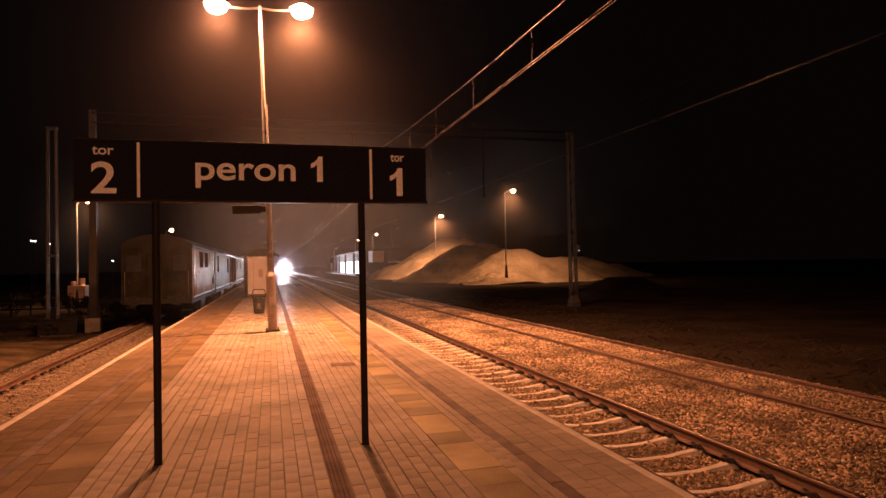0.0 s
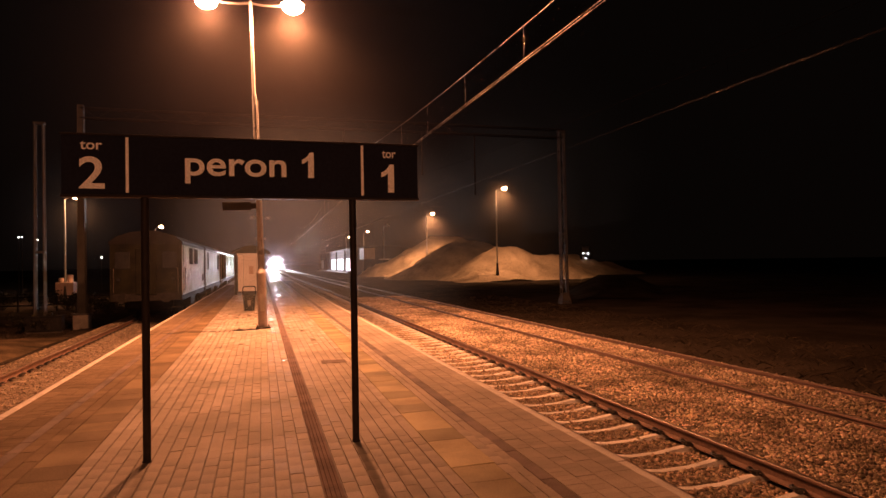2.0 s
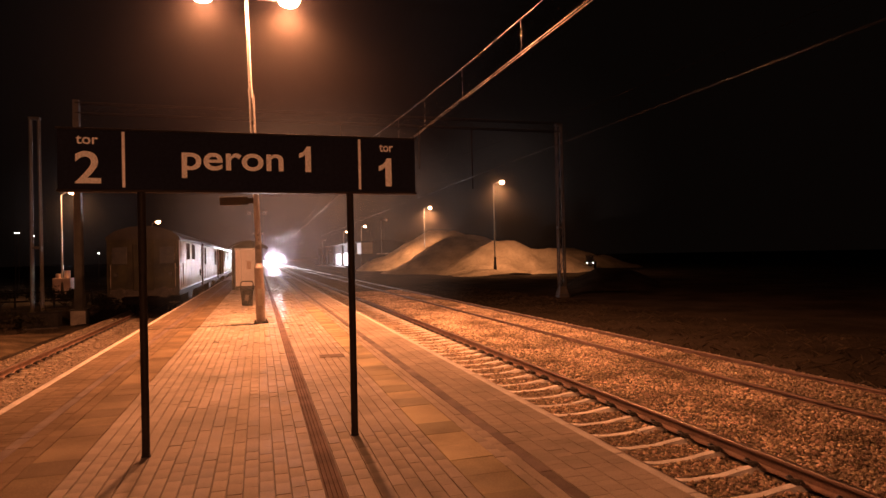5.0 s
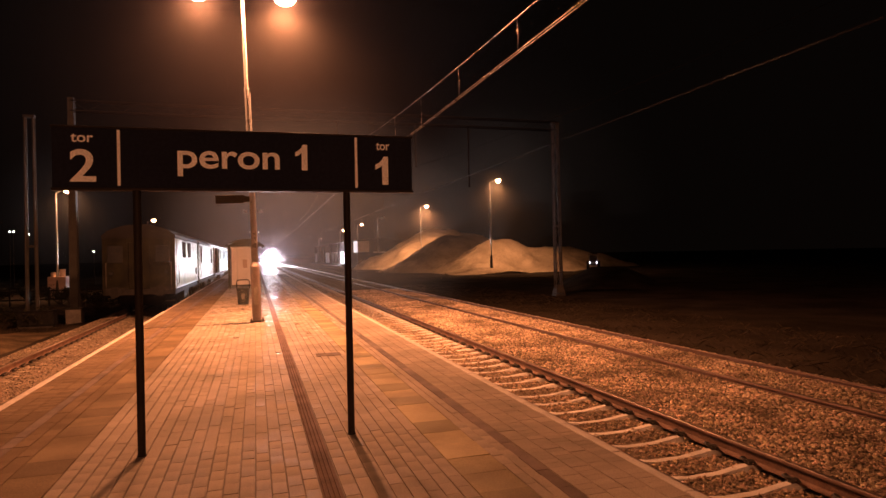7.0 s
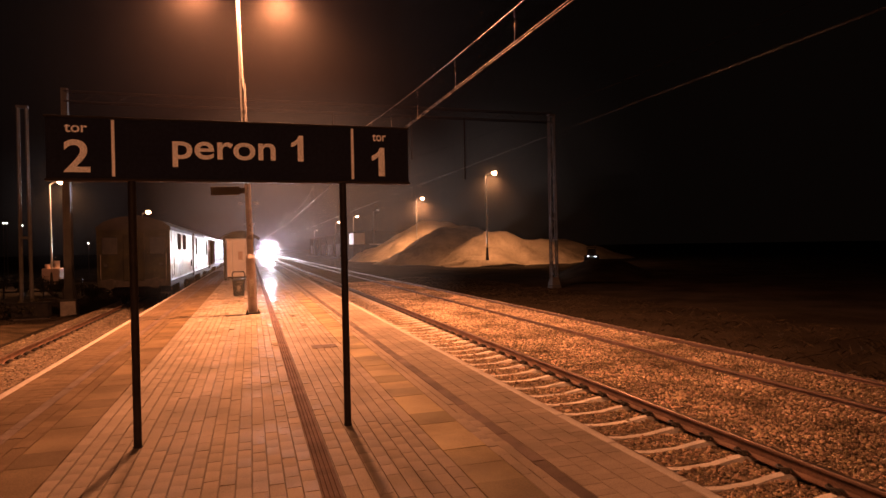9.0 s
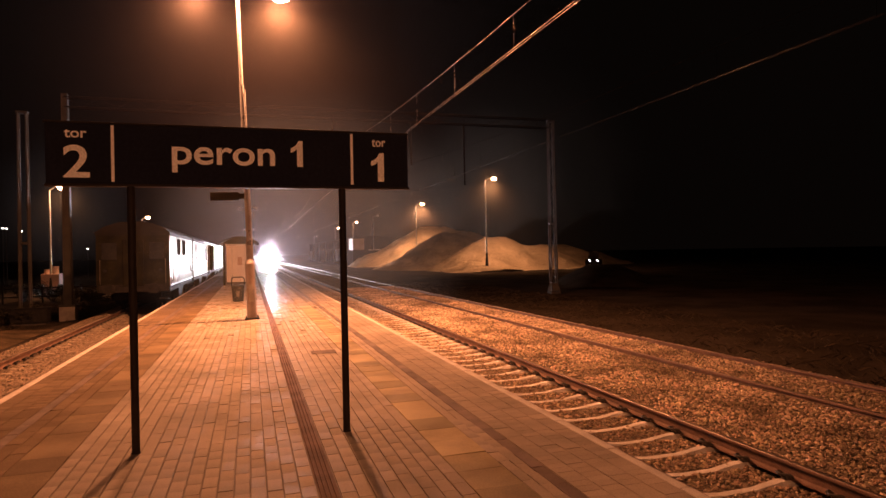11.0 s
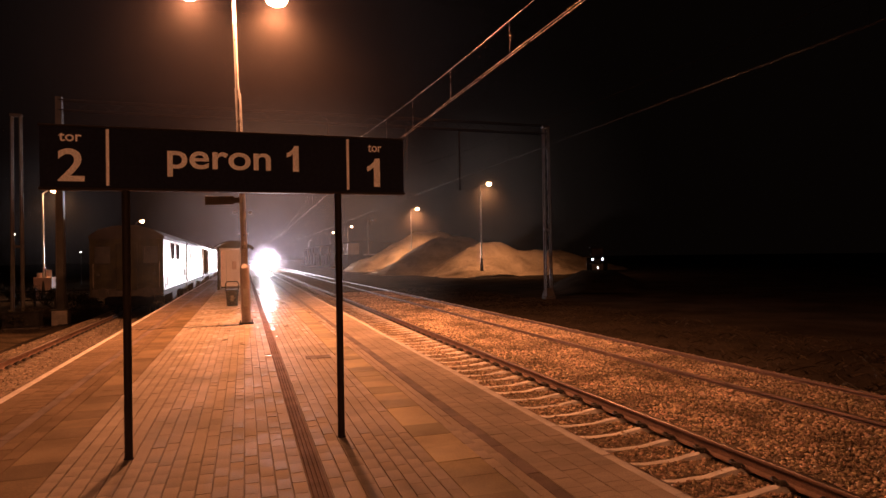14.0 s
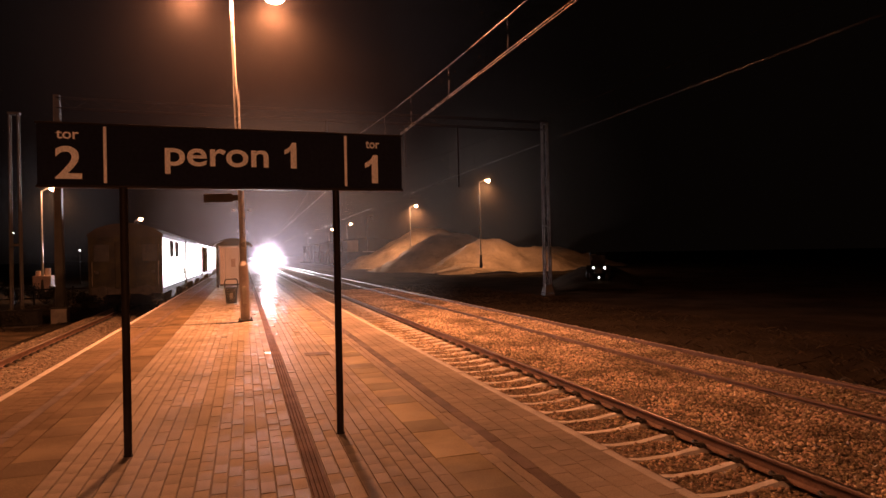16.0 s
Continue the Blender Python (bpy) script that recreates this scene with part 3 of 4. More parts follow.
# ---- overhead line ----


def wire(name, points, r, material, label):
    """One unbroken wire through the points."""
    c = bmesh.new()
    rings = []
    for i, p in enumerate(points):
        a, b = Vector(points[max(i - 1, 0)]), Vector(points[min(i + 1, len(points) - 1)])
        q = (b - a).to_track_quat("Z", "Y")
        rings.append([c.verts.new(Vector(p) + q @ Vector((r * math.cos(k * math.pi / 3), r * math.sin(k * math.pi / 3), 0))) for k in range(6)])
    for p, q in zip(rings, rings[1:]):
        for k in range(6):
            c.faces.new((p[k], p[(k + 1) % 6], q[(k + 1) % 6], q[k]))
    return tagged(part(name, c, material, smooth=True), label, "cable")


WIRE = surface("copper_wire", (0.40, 0.35, 0.33), (0.33, 0.29, 0.27), 0.3, 4, 30, 0.0, metal=1.0)


# Near-black wires for the far track, so that they hardly show.
WIRE_BLACK = surface("black_wire", (0.005, 0.004, 0.004), (0.003, 0.003, 0.003), 0.9, 4, 30, 0.0, spec=0.0)
WIRE_DARK = surface("dark_wire", (0.016, 0.014, 0.012), (0.008, 0.007, 0.006), 0.28, 0.15, 30, 0.0, metal=0.8)


def span(x0, x1, y0, y1, zc, sag_low, sag_high, metal=WIRE, upper=WIRE):
    """Contact wire pair, carrier cable with its sag, and droppers between two supports."""
    n = 24
    ys = [y0 + (y1 - y0) * i / n for i in range(n + 1)]
    xx = [x0 + (x1 - x0) * i / n for i in range(n + 1)]
    zz = [sag_low + (sag_high - sag_low) * (2 * i / n - 1) ** 2 for i in range(n + 1)]
    for d in (-0.03, 0.03):
        wire("contact_wire", [(x0 + d, y0, zc), (x1 + d, y1, zc)], 0.0042, metal, "copper contact wire over the track")
    wire("carrier_cable", list(zip(xx, ys, zz)), 0.0048, upper, "sagging carrier cable over the track")
    y = y0 + 3.2
    while y < y1 - 2:
        k = (y - y0) / (y1 - y0)
        x, z = x0 + (x1 - x0) * k, sag_low + (sag_high - sag_low) * (2 * k - 1) ** 2
        wire("dropper", [(x, y, z - 0.01), (x + 0.012, y, (z + zc) / 2), (x, y, zc)], 0.0035, upper, "thin dropper wire between the overhead cables")
        y += 3.3 if y1 < 100 else 6.6


span(4.75, 4.45, -26, 34.3, 5.42, 5.98, 7.5)
span(4.45, 5.2, 34.3, 96, 5.42, 5.98, 7.5)
span(5.2, 4.6, 96, 158, 5.42, 5.98, 7.5)
span(4.6, 4.85, 158, 320, 5.42, 5.98, 7.5)
span(9.1, 8.9, -26, 34.3, 5.2, 5.75, 6.9, WIRE_DARK, WIRE_BLACK)
span(8.9, 9.2, 34.3, 96, 5.2, 5.75, 6.9, WIRE_DARK, WIRE_BLACK)
span(9.2, 8.9, 96, 158, 5.2, 5.75, 6.9, WIRE_DARK, WIRE_BLACK)


def lattice_mast(x, y, z0, z1, w, label, foundation=True, braces=True, metal=OLD_STEEL):
    t = thing("catenary_mast", pose(x, y, 0), label, "mast", "catenary masts")
    for sx in (-1, 1):
        for sy in (-1, 1):
            bm = bmesh.new()
            tube(bm, (sx * w, sy * w * 0.6, z0), (sx * w * 0.8, sy * w * 0.5, z1), 0.05, 0.045, 6)
            part("leg", bm, metal, t)
    n = int((z1 - z0) / 1.0)
    for i in range(n if braces else 0):
        za, zb = z0 + (z1 - z0) * i / n, z0 + (z1 - z0) * (i + 1) / n
        s = 1 if i % 2 else -1
        for yy in (-w * 0.55, w * 0.55):
            part("brace", tube(bmesh.new(), (-s * w * 0.9, yy, za), (s * w * 0.9, yy, zb), 0.022, 0.022, 5), OLD_STEEL, t)
    for z in (z0 + (z1 - z0) * 0.38, z1 - 0.03):
        part("band", boxed(-w - 0.03, w + 0.03, -w * 0.65, w * 0.65, z - 0.06, z + 0.06, 0.01), metal, t)
    if foundation:
        bm = bmesh.new()
        box(bm, -0.32, 0.32, -0.32, 0.32, -1.5, z0 - 0.25, 0.04)
        bmesh.ops.create_cone(bm, cap_ends=True, segments=4, radius1=0.42, radius2=0.26, depth=0.5, matrix=pose(0, 0, z0 + 0.03, 0, 0, 45))
        part("foundation", bm, DIRTY, t, "square concrete foundation")
    return t


lattice_mast(17.75, 34.3, -0.5, 9.7, 0.20, "tall lattice steel mast of the overhead line")
column = thing("catenary_mast", pose(-8.5, 34.3, 0), "solid steel mast on a concrete foundation", "mast", "catenary masts")
part("column", prism(bmesh.new(), [(-0.17, -0.4), (0.17, -0.4), (0.11, 9.9), (-0.11, 9.9)], -0.14, 0.14), MAST, column)
for sx in (-1, 1):
    part("flange", prism(bmesh.new(), [(sx * 0.17, -0.4), (sx * 0.34, -0.4), (sx * 0.15, 1.0)], -0.02, 0.02), MAST, column)
    part("edge_strip", prism(bmesh.new(), [(sx * 0.17, -0.4), (sx * 0.19, -0.4), (sx * 0.13, 9.9), (sx * 0.11, 9.9)], -0.18, 0.18), MAST, column)
part("base_plate", boxed(-0.40, 0.40, -0.34, 0.34, -0.47, -0.40, 0.01), MAST, column)
part("foundation", boxed(-0.34, 0.34, -0.34, 0.34, -1.5, -0.47, 0.03), MASONRY, column, "square concrete foundation")
lattice_mast(-10.4, 34.6, -1.25, 9.0, 0.22, "slim two-legged steel mast in the dark", False, False, MAST)
beam = thing("gantry_beam", pose(0, 34.3, 0), "dark lattice gantry beam across the tracks", "gantry")
for yy in (-0.2, 0.2):
    for z in (9.25, 9.75):
        part("chord", tube(bmesh.new(), (-8.5, yy, z), (17.75, yy, z), 0.035, 0.035, 6), BLACK, beam)
for i in range(34):
    xa = -8.5 + i * 26.25 / 34
    za, zb = (9.25, 9.75) if i % 2 else (9.75, 9.25)
    part("brace", tube(bmesh.new(), (xa, -0.2, za), (xa + 26.25 / 34, -0.2, zb), 0.016, 0.016, 5), BLACK, beam)
for x, zlow in ((4.45, 6.8), (8.9, 6.8), (12.1, 5.7)):
    part("drop_tube", tube(bmesh.new(), (x, 0, 9.25), (x, 0, zlow), 0.05, 0.05, 10), BLACK, beam)

# ---- platform furniture ----
bin_ = thing("litter_bin", pose(-0.49, 25.8, 0), "dark metal litter bin with a hoop handle", "litter bin")
bm = bmesh.new()
tube(bm, (0, 0, 0.03), (0, 0, 0.62), 0.20, 0.245, 20)
part("body", bm, BLACK, bin_)
part("rim", tube(bmesh.new(), (0, 0, 0.60), (0, 0, 0.66), 0.255, 0.255, 20), BLACK, bin_)
part("hoop", bent(bmesh.new(), [(-0.24, 0, 0.62), (-0.24, 0, 0.90), (-0.19, 0, 0.98), (0.19, 0, 0.98), (0.24, 0, 0.90), (0.24, 0, 0.62)], 0.02), BLACK, bin_)
part("notice", boxed(-0.06, 0.06, -0.245, -0.235, 0.22, 0.45), DIRTY, bin_, "pale notice plate")

shelter = thing("platform_shelter", pose(-0.85, 40.0, 0), "narrow cream platform shelter with a dark arched roof", "shelter")
part("end_wall", boxed(-0.55, 0.92, 0.0, 0.06, 0.12, 2.45, 0.01), CREAM, shelter)
part("side_wall", boxed(0.86, 0.92, 0.06, 5.0, 0.12, 2.45), GLASS_DARK, shelter)
part("notice_board", boxed(0.10, 0.36, -0.03, 0.0, 1.25, 1.75, 0.005), SALMON, shelter, "faded notice board")
part("plinth", boxed(-0.55, 0.92, -0.012, 0.0, 0.12, 0.22, 0.003), DIRTY, shelter)
for x in (-0.22, 0.55):
    part("seam", boxed(x - 0.012, x + 0.012, -0.006, 0.0, 0.22, 2.44), GALV, shelter)
for x in (-0.66, 0.98):
    for y in (0.03, 5.0):
        part("post", boxed(x - 0.09, x + 0.06, y - 0.06, y + 0.06, 0, 2.62, 0.008), BLACK, shelter)
arch = [(0.2 - 1.2 + 2.4 * i / 16, 2.56 + 0.46 * math.sin(math.pi * i / 16) ** 0.8) for i in range(17)]
arch += [(x * 0.97, z - 0.07) for x, z in reversed(arch)]
part("roof", prism(bmesh.new(), arch, -0.3, 5.4), COACH_ROOF, shelter, "dark arched roof")
gable = [(0.2 - 1.1 + 2.2 * i / 12, 2.54 + 0.42 * math.sin(math.pi * i / 12)) for i in range(13)]
part("gable", prism(bmesh.new(), gable, -0.05, 0.0), BLACK, shelter, "dark gable panel")
part("fascia", boxed(-0.62, 0.95, -0.02, 0.05, 2.46, 2.575), GALV, shelter)

# ---- parked train ----


def coach(y0, y1, label):
    """A coach on the siding. x is measured from the track's axis."""
    t = thing("railway_coach", pose(-4.88, y0, 0), label, "railway coach", "parked train")
    length = y1 - y0
    w = 1.46
    side = [(-w, 0.55), (w, 0.55), (w, 2.85), (-w, 2.85)]
    part("body", prism(bmesh.new(), side, 0.02, length), COACH, t, "ribbed pale side walls")
    part("end_wall", prism(bmesh.new(), [(-w + 0.01, 0.35), (w - 0.01, 0.35), (w - 0.01, 2.86), (0.9, 3.22), (0, 3.36), (-0.9, 3.22), (-w + 0.01, 2.86)], -0.04, 0.02), COACH_END, t, "near-black olive-tinted end wall")
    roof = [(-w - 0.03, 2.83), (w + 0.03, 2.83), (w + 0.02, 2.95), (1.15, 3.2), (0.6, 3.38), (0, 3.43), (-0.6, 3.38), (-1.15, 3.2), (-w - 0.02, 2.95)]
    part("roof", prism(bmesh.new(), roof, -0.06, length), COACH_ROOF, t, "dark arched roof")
    part("sole_bar", boxed(w - 0.14, w - 0.02, 0.05, length - 0.05, 0.30, 0.55, 0.01), BLACK, t)
    part("sole_bar", boxed(-w + 0.02, -w + 0.14, 0.05, length - 0.05, 0.30, 0.55, 0.01), BLACK, t)
    part("underframe", boxed(-1.0, 1.0, 0.6, length - 0.6, -0.05, 0.5), BLACK, t)
    n = int(length / 0.55)
    rib = mesh("rib", boxed(w - 0.004, w + 0.014, -0.018, 0.018, 0.6, 2.8), COACH)
    for i in range(1, n):
        share("rib", rib, t, pose(0, i * length / n, 0))
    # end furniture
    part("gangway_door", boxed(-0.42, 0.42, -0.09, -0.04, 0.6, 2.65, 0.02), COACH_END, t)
    for s in (-1, 1):
        part("end_window", boxed(s * 0.95 - 0.3, s * 0.95 + 0.3, -0.06, -0.035, 1.75, 2.5, 0.02), GLASS_DARK, t)
        part("buffer", tube(tube(bmesh.new(), (s * 0.87, -0.04, 0.5), (s * 0.87, -0.5, 0.5), 0.09, 0.09, 14), (s * 0.87, -0.5, 0.5), (s * 0.87, -0.56, 0.5), 0.23, 0.23, 18), BLACK, t)
        part("handrail", bent(bmesh.new(), [(s * 1.3, -0.05, 0.7), (s * 1.3, -0.12, 0.75), (s * 1.3, -0.12, 1.7), (s * 1.3, -0.05, 1.75)], 0.016), OLD_STEEL, t)
        part("tail_lamp", tube(bmesh.new(), (s * 1.1, -0.05, 1.3), (s * 1.1, -0.12, 1.3), 0.09, 0.08, 14), GLASS_DARK, t)
        part("step", boxed(s * 1.2 - 0.2, s * 1.2 + 0.2, -0.05, 0.25, 0.0, 0.04), BLACK, t)
    part("coupling", boxed(-0.06, 0.06, -0.45, -0.04, 0.44, 0.54, 0.01), BLACK, t)
    part("buffer_beam", boxed(-1.35, 1.35, -0.06, 0.1, 0.33, 0.65, 0.01), BLACK, t)
    for yb in (1.6, length - 4.0):
        bogie = part("bogie", boxed(-1.05, 1.05, yb, yb + 2.4, -0.25, 0.05, 0.03), BLACK, t)
        for yw in (yb + 0.3, yb + 2.1):
            for s in (-0.755, 0.755):
                part("wheel", tube(bmesh.new(), (s - 0.06, yw, -0.115), (s + 0.06, yw, -0.115), 0.435, 0.435, 24), BLACK, bogie)
    return t


def coach_window(t, ya, yb, za, zb, panes=2):
    """A framed window in the platform side, set into the wall."""
    fr = part("window", boxed(1.45, 1.475, ya, yb, za, zb, 0.004), OPENING, t)
    step = (yb - ya) / panes
    for i in range(panes):
        part("pane", boxed(1.470, 1.482, ya + i * step + 0.06, ya + (i + 1) * step - 0.06, za + 0.06, zb - 0.06), OPENING, fr)


def coach_fittings(t, length):
    """Gutter, door seams, steps, vents and boxes seen on the platform side."""
    part("gutter", boxed(1.46, 1.50, 0.0, length, 2.80, 2.84, 0.004), COACH_ROOF, t)
    part("skirt_rail", boxed(1.46, 1.49, 0.05, length - 0.05, 0.55, 0.62, 0.004), COACH, t)
    y = 1.5
    while y < length - 1:
        part("roof_vent", boxed(-0.25, 0.25, y, y + 0.5, 3.40, 3.52, 0.03), COACH_ROOF, t)
        y += 4.0
    for y in (0.45, length - 0.55):
        part("seam", boxed(1.462, 1.478, y, y + 0.05, 0.6, 2.78), OPENING, t)
        part("grab_rail", bent(bmesh.new(), [(1.47, y + 0.2, 0.75), (1.54, y + 0.2, 0.8), (1.54, y + 0.2, 1.7), (1.47, y + 0.2, 1.75)], 0.014), OLD_STEEL, t)
    part("battery_box", boxed(0.9, 1.36, length * 0.4, length * 0.4 + 1.8, -0.2, 0.3, 0.02), BLACK, t)
    part("air_tank", tube(bmesh.new(), (0.9, length * 0.62, 0.05), (0.9, length * 0.62 + 1.6, 0.05), 0.2, 0.2, 14), BLACK, t)


first = coach(29.9, 40.9, "old railway coach with a dark end wall beside the platform")
coach_window(first, 2.9, 4.4, 1.92, 2.72, 1)
coach_window(first, 5.3, 7.0, 1.92, 2.72, 1)
coach_fittings(first, 11.0)
part("hatch", boxed(1.46, 1.49, 9.6, 10.2, 0.95, 1.35, 0.006), OPENING, first, "small dark hatch")
second = coach(42.0, 56.2, "pale railway coach with two windows beside the platform")
coach_window(second, 1.2, 2.4, 1.6, 2.7, 1)
coach_window(second, 10.6, 12.2, 1.5, 2.65, 1)
coach_fittings(second, 14.2)
third = coach(57.6, 85.0, "pale railway coach with an open door and a light roof")
coach_window(third, 9.0, 10.6, 1.8, 2.6, 1)
coach_window(third, 16.0, 18.0, 1.8, 2.6, 1)
coach_fittings(third, 27.4)
part("door", boxed(1.44, 1.64, 0.4, 4.6, 0.6, 2.75, 0.02), OPENING, third, "dark open sliding door")
part("roof_edge", prism(bmesh.new(), [(1.30, 3.0), (1.52, 2.86), (1.54, 2.92), (1.30, 3.10)], -6.0, 27.4), COACH, third, "pale strip along the roof")

# ---- heaps and yard ----


def heap(x0, y0, x1, y1, top, slope, seed, label, z=-0.9):
    """Gravel tipped along a line: straight flanks, a rounded crest, gullies and lumps."""
    bm = bmesh.new()
    reach = (top - z) / slope * 1.25
    step = 0.42
    nx, ny = int((x1 - x0 + 2 * reach) / step) + 1, int((y1 - y0 + 2 * reach) / step) + 1
    rows = []
    for i in range(ny):
        row = []
        for j in range(nx):
            x, y = x0 - reach + j * step, y0 - reach + i * step
            dx, dy = x1 - x0, y1 - y0
            k = min(1, max(0, ((x - x0) * dx + (y - y0) * dy) / max(dx * dx + dy * dy, 1e-6)))
            d = math.hypot(x - x0 - k * dx, y - y0 - k * dy)
            d *= 1 + 0.14 * noise.noise((x * 0.16, y * 0.16, seed)) + 0.05 * noise.noise((x * 0.7, y * 0.7, seed))
            d = math.sqrt(d * d + 1.2) - 0.8
            h = top + 0.35 * noise.noise((x * 0.3, seed, 0)) - slope * d + 0.26 * noise.noise((x * 0.9, y * 0.9, seed)) + 0.11 * noise.noise((x * 2.3, y * 2.3, seed))
            low = z - 0.3
            h = max(h, low) if h > z + 0.8 else max(low, z + 0.8 - (z + 0.8 - h) * 0.72)
            row.append(bm.verts.new((x + random.uniform(-0.1, 0.1), y + random.uniform(-0.1, 0.1), h)))
        rows.append(row)
    for p, q in zip(rows, rows[1:]):
        for j in range(nx - 1):
            bm.faces.new((p[j], p[j + 1], q[j + 1], q[j]))
    dead = [f for f in bm.faces if max(v.co.z for v in f.verts) < z - 0.2]
    bmesh.ops.delete(bm, geom=dead, context="FACES")
    return tagged(part("gravel_heap", bm, SAND, smooth=True), label, "gravel heap", "gravel heaps")


heap(30.9, 97, 35.0, 98, 5.2, 0.56, 1, "tall heap of gravel with its front in shade")
heap(34.5, 124, 40.0, 125, 7.1, 0.56, 7, "tall heap of pale gravel lit by a yard lamp")
heap(33.0, 84, 35.5, 84, 3.9, 0.60, 2, "rounded heap of pale gravel under the yard lamps")
heap(38.0, 82, 40.5, 82, 2.6, 0.60, 3, "low heap of pale gravel under the yard lamps")
heap(48.0, 93, 57.0, 94, 1.4, 0.5, 4, "flat heap of gravel at the edge of the lamplight")
heap(28.5, 77.5, 30.5, 77.5, 0.5, 0.35, 5, "flat skirt of gravel round the lamp foot")

hut = thing("site_cabin", pose(0, 0, 0), "pale site cabin on a raised base behind the heaps", "cabin")
part("body", boxed(20.7, 23.1, 130, 136, 2.5, 4.9, 0.03), CABIN, hut)
part("roof", boxed(20.6, 23.2, 129.9, 136.1, 4.9, 5.0, 0.02), COACH_ROOF, hut)
part("base", boxed(20.3, 26.2, 128, 138, -0.9, 2.5), OPENING, hut, "dark raised base")
part("kerb", boxed(23.6, 26.2, 127.9, 128.1, 2.36, 2.56, 0.02), CONCRETE, hut, "pale concrete rim")

shed = thing("warehouse", pose(23.0, 160, -0.9), "long dark warehouse with white roller doors along the tracks", "warehouse")
part("wall", boxed(0, 14, 0, 95, 0, 6.3, 0.05), SHED, shed)
part("roof", prism(bmesh.new(), [(-0.6, 6.28), (14.6, 6.28), (14.6, 6.5), (7, 7.2), (-0.6, 6.55)], -0.6, 95.6), COACH_ROOF, shed)
part("loading_ramp", boxed(-1.6, 0, 2, 93, 0, 0.5, 0.03), SHED, shed)
for ya, yb in ((5, 15.5), (22.5, 29), (30.5, 36.5), (40, 54), (82, 92)):
    door = part("roller_door", boxed(-0.06, 0.0, ya, yb, 0.55, 3.9, 0.01), DOOR_WHITE, shed, "white roller door")
    for z in (1.2, 1.85, 2.5, 3.15):
        part("rail", boxed(-0.085, -0.06, ya + 0.05, yb - 0.05, z, z + 0.06), GALV, door)
for y in (3.5, 17.5, 38.2, 57, 68, 79):
    part("pier", boxed(-0.35, 0.0, y, y + 0.9, 0, 6.2, 0.02), SHED, shed)

# earth track over a bank, on which the tractor drives
WAY = [(0.0, 48.6, 92.4, 2.55), (2.0, 48.0, 85.6, 1.60), (4.0, 45.8, 80.4, -0.60), (7.0, 42.7, 72.5, -0.75), (9.0, 39.2, 65.9, -0.85), (11.5, 34.4, 57.0, -0.45),
       (12.5, 32.9, 53.7, -0.30), (13.5, 30.4, 49.1, 0.35), (14.5, 27.9, 45.1, 0.28), (16.0, 25.0, 40.1, -0.50)]
line = [(49.0, 97.0, 2.6)] + [w[1:] for w in WAY] + [(22.5, 36.4, -0.8)]


def causeway(first, last, material, label):
    """A stretch of the track with sloping sides."""
    bm = bmesh.new()
    rows = []
    for i in range(first, last):
        x, y, z = line[i]
        a, b = Vector(line[max(i - 1, 0)]).xy, Vector(line[min(i + 1, len(line) - 1)]).xy
        n = Vector((b.y - a.y, a.x - b.x)).normalized()
        reach = 3.4 + 2.2 * max(z, 0)
        rows.append([bm.verts.new((x + n.x * d, y + n.y * d, z if abs(d) < 2 else -1.0)) for d in (-reach, -1.4, 0, 1.4, reach)])
    for p, q in zip(rows, rows[1:]):
        for k in range(4):
            bm.faces.new((p[k], p[k + 1], q[k + 1], q[k]))
    tagged(part("earth_track", bm, material, smooth=True), label, "track", kind="structure")


causeway(0, 5, SAND, "gravel track down a bank behind the heaps")
causeway(4, 12, EARTH, "dark uneven earth track")

tractor = thing("tractor", pose(48.6, 92.4, 2.55), "small dark tractor driving with two lamps lit", "tractor")
part("bonnet", boxed(-0.33, 0.33, 0.05, 1.25, 0.55, 1.1, 0.06), BLACK, tractor)
part("grille", boxed(-0.22, 0.22, 0.0, 0.05, 0.60, 0.92, 0.01), OLD_STEEL, tractor)
cab = part("cab", boxed(-0.55, 0.55, 1.3, 2.35, 0.6, 1.5, 0.05), BLACK, tractor)
part("windscreen", boxed(-0.46, 0.46, 1.28, 1.31, 1.15, 1.95, 0.01), GLASS_DARK, cab)
part("roof", boxed(-0.62, 0.62, 1.2, 2.45, 2.0, 2.1, 0.03), BLACK, cab)
for x in (-0.52, 0.52):
    for y in (1.32, 2.3):
        part("pillar", boxed(x - 0.03, x + 0.03, y - 0.03, y + 0.03, 1.5, 2.0), BLACK, cab)
for x, y, r, w in ((-0.58, 0.45, 0.33, 0.11), (0.58, 0.45, 0.33, 0.11), (-0.72, 1.85, 0.58, 0.17), (0.72, 1.85, 0.58, 0.17)):
    wheel = part("wheel", tube(bmesh.new(), (x - w, y, r), (x + w, y, r), r, r, 22), BLACK, tractor)
    part("rim", tube(bmesh.new(), (x - w - 0.01, y, r), (x + w + 0.01, y, r), r * 0.5, r * 0.5, 16), OLD_STEEL, wheel)
# The third, low lens stands in for the lamps' reflection on wet ground.
for x, z, r in ((-0.41, 1.0, 0.06), (0.41, 1.0, 0.06), (0.0, 0.28, 0.045)):
    holder = part("headlight", tube(bmesh.new(), (x, 0.06, z), (x, -0.04, z), r * 1.2, r * 1.2, 16), BLACK, tractor)
    part("lens", tube(bmesh.new(), (x, -0.04, z), (x, -0.06, z), r, r, 16), WORK_LAMP, holder, "glowing white lens")
    part("stay", boxed(x * 0.75 - 0.03, x + 0.03 if x >= 0 else x * 0.75 + 0.03, 0.06, 0.12, z - 0.03, z + 0.03), BLACK, tractor)

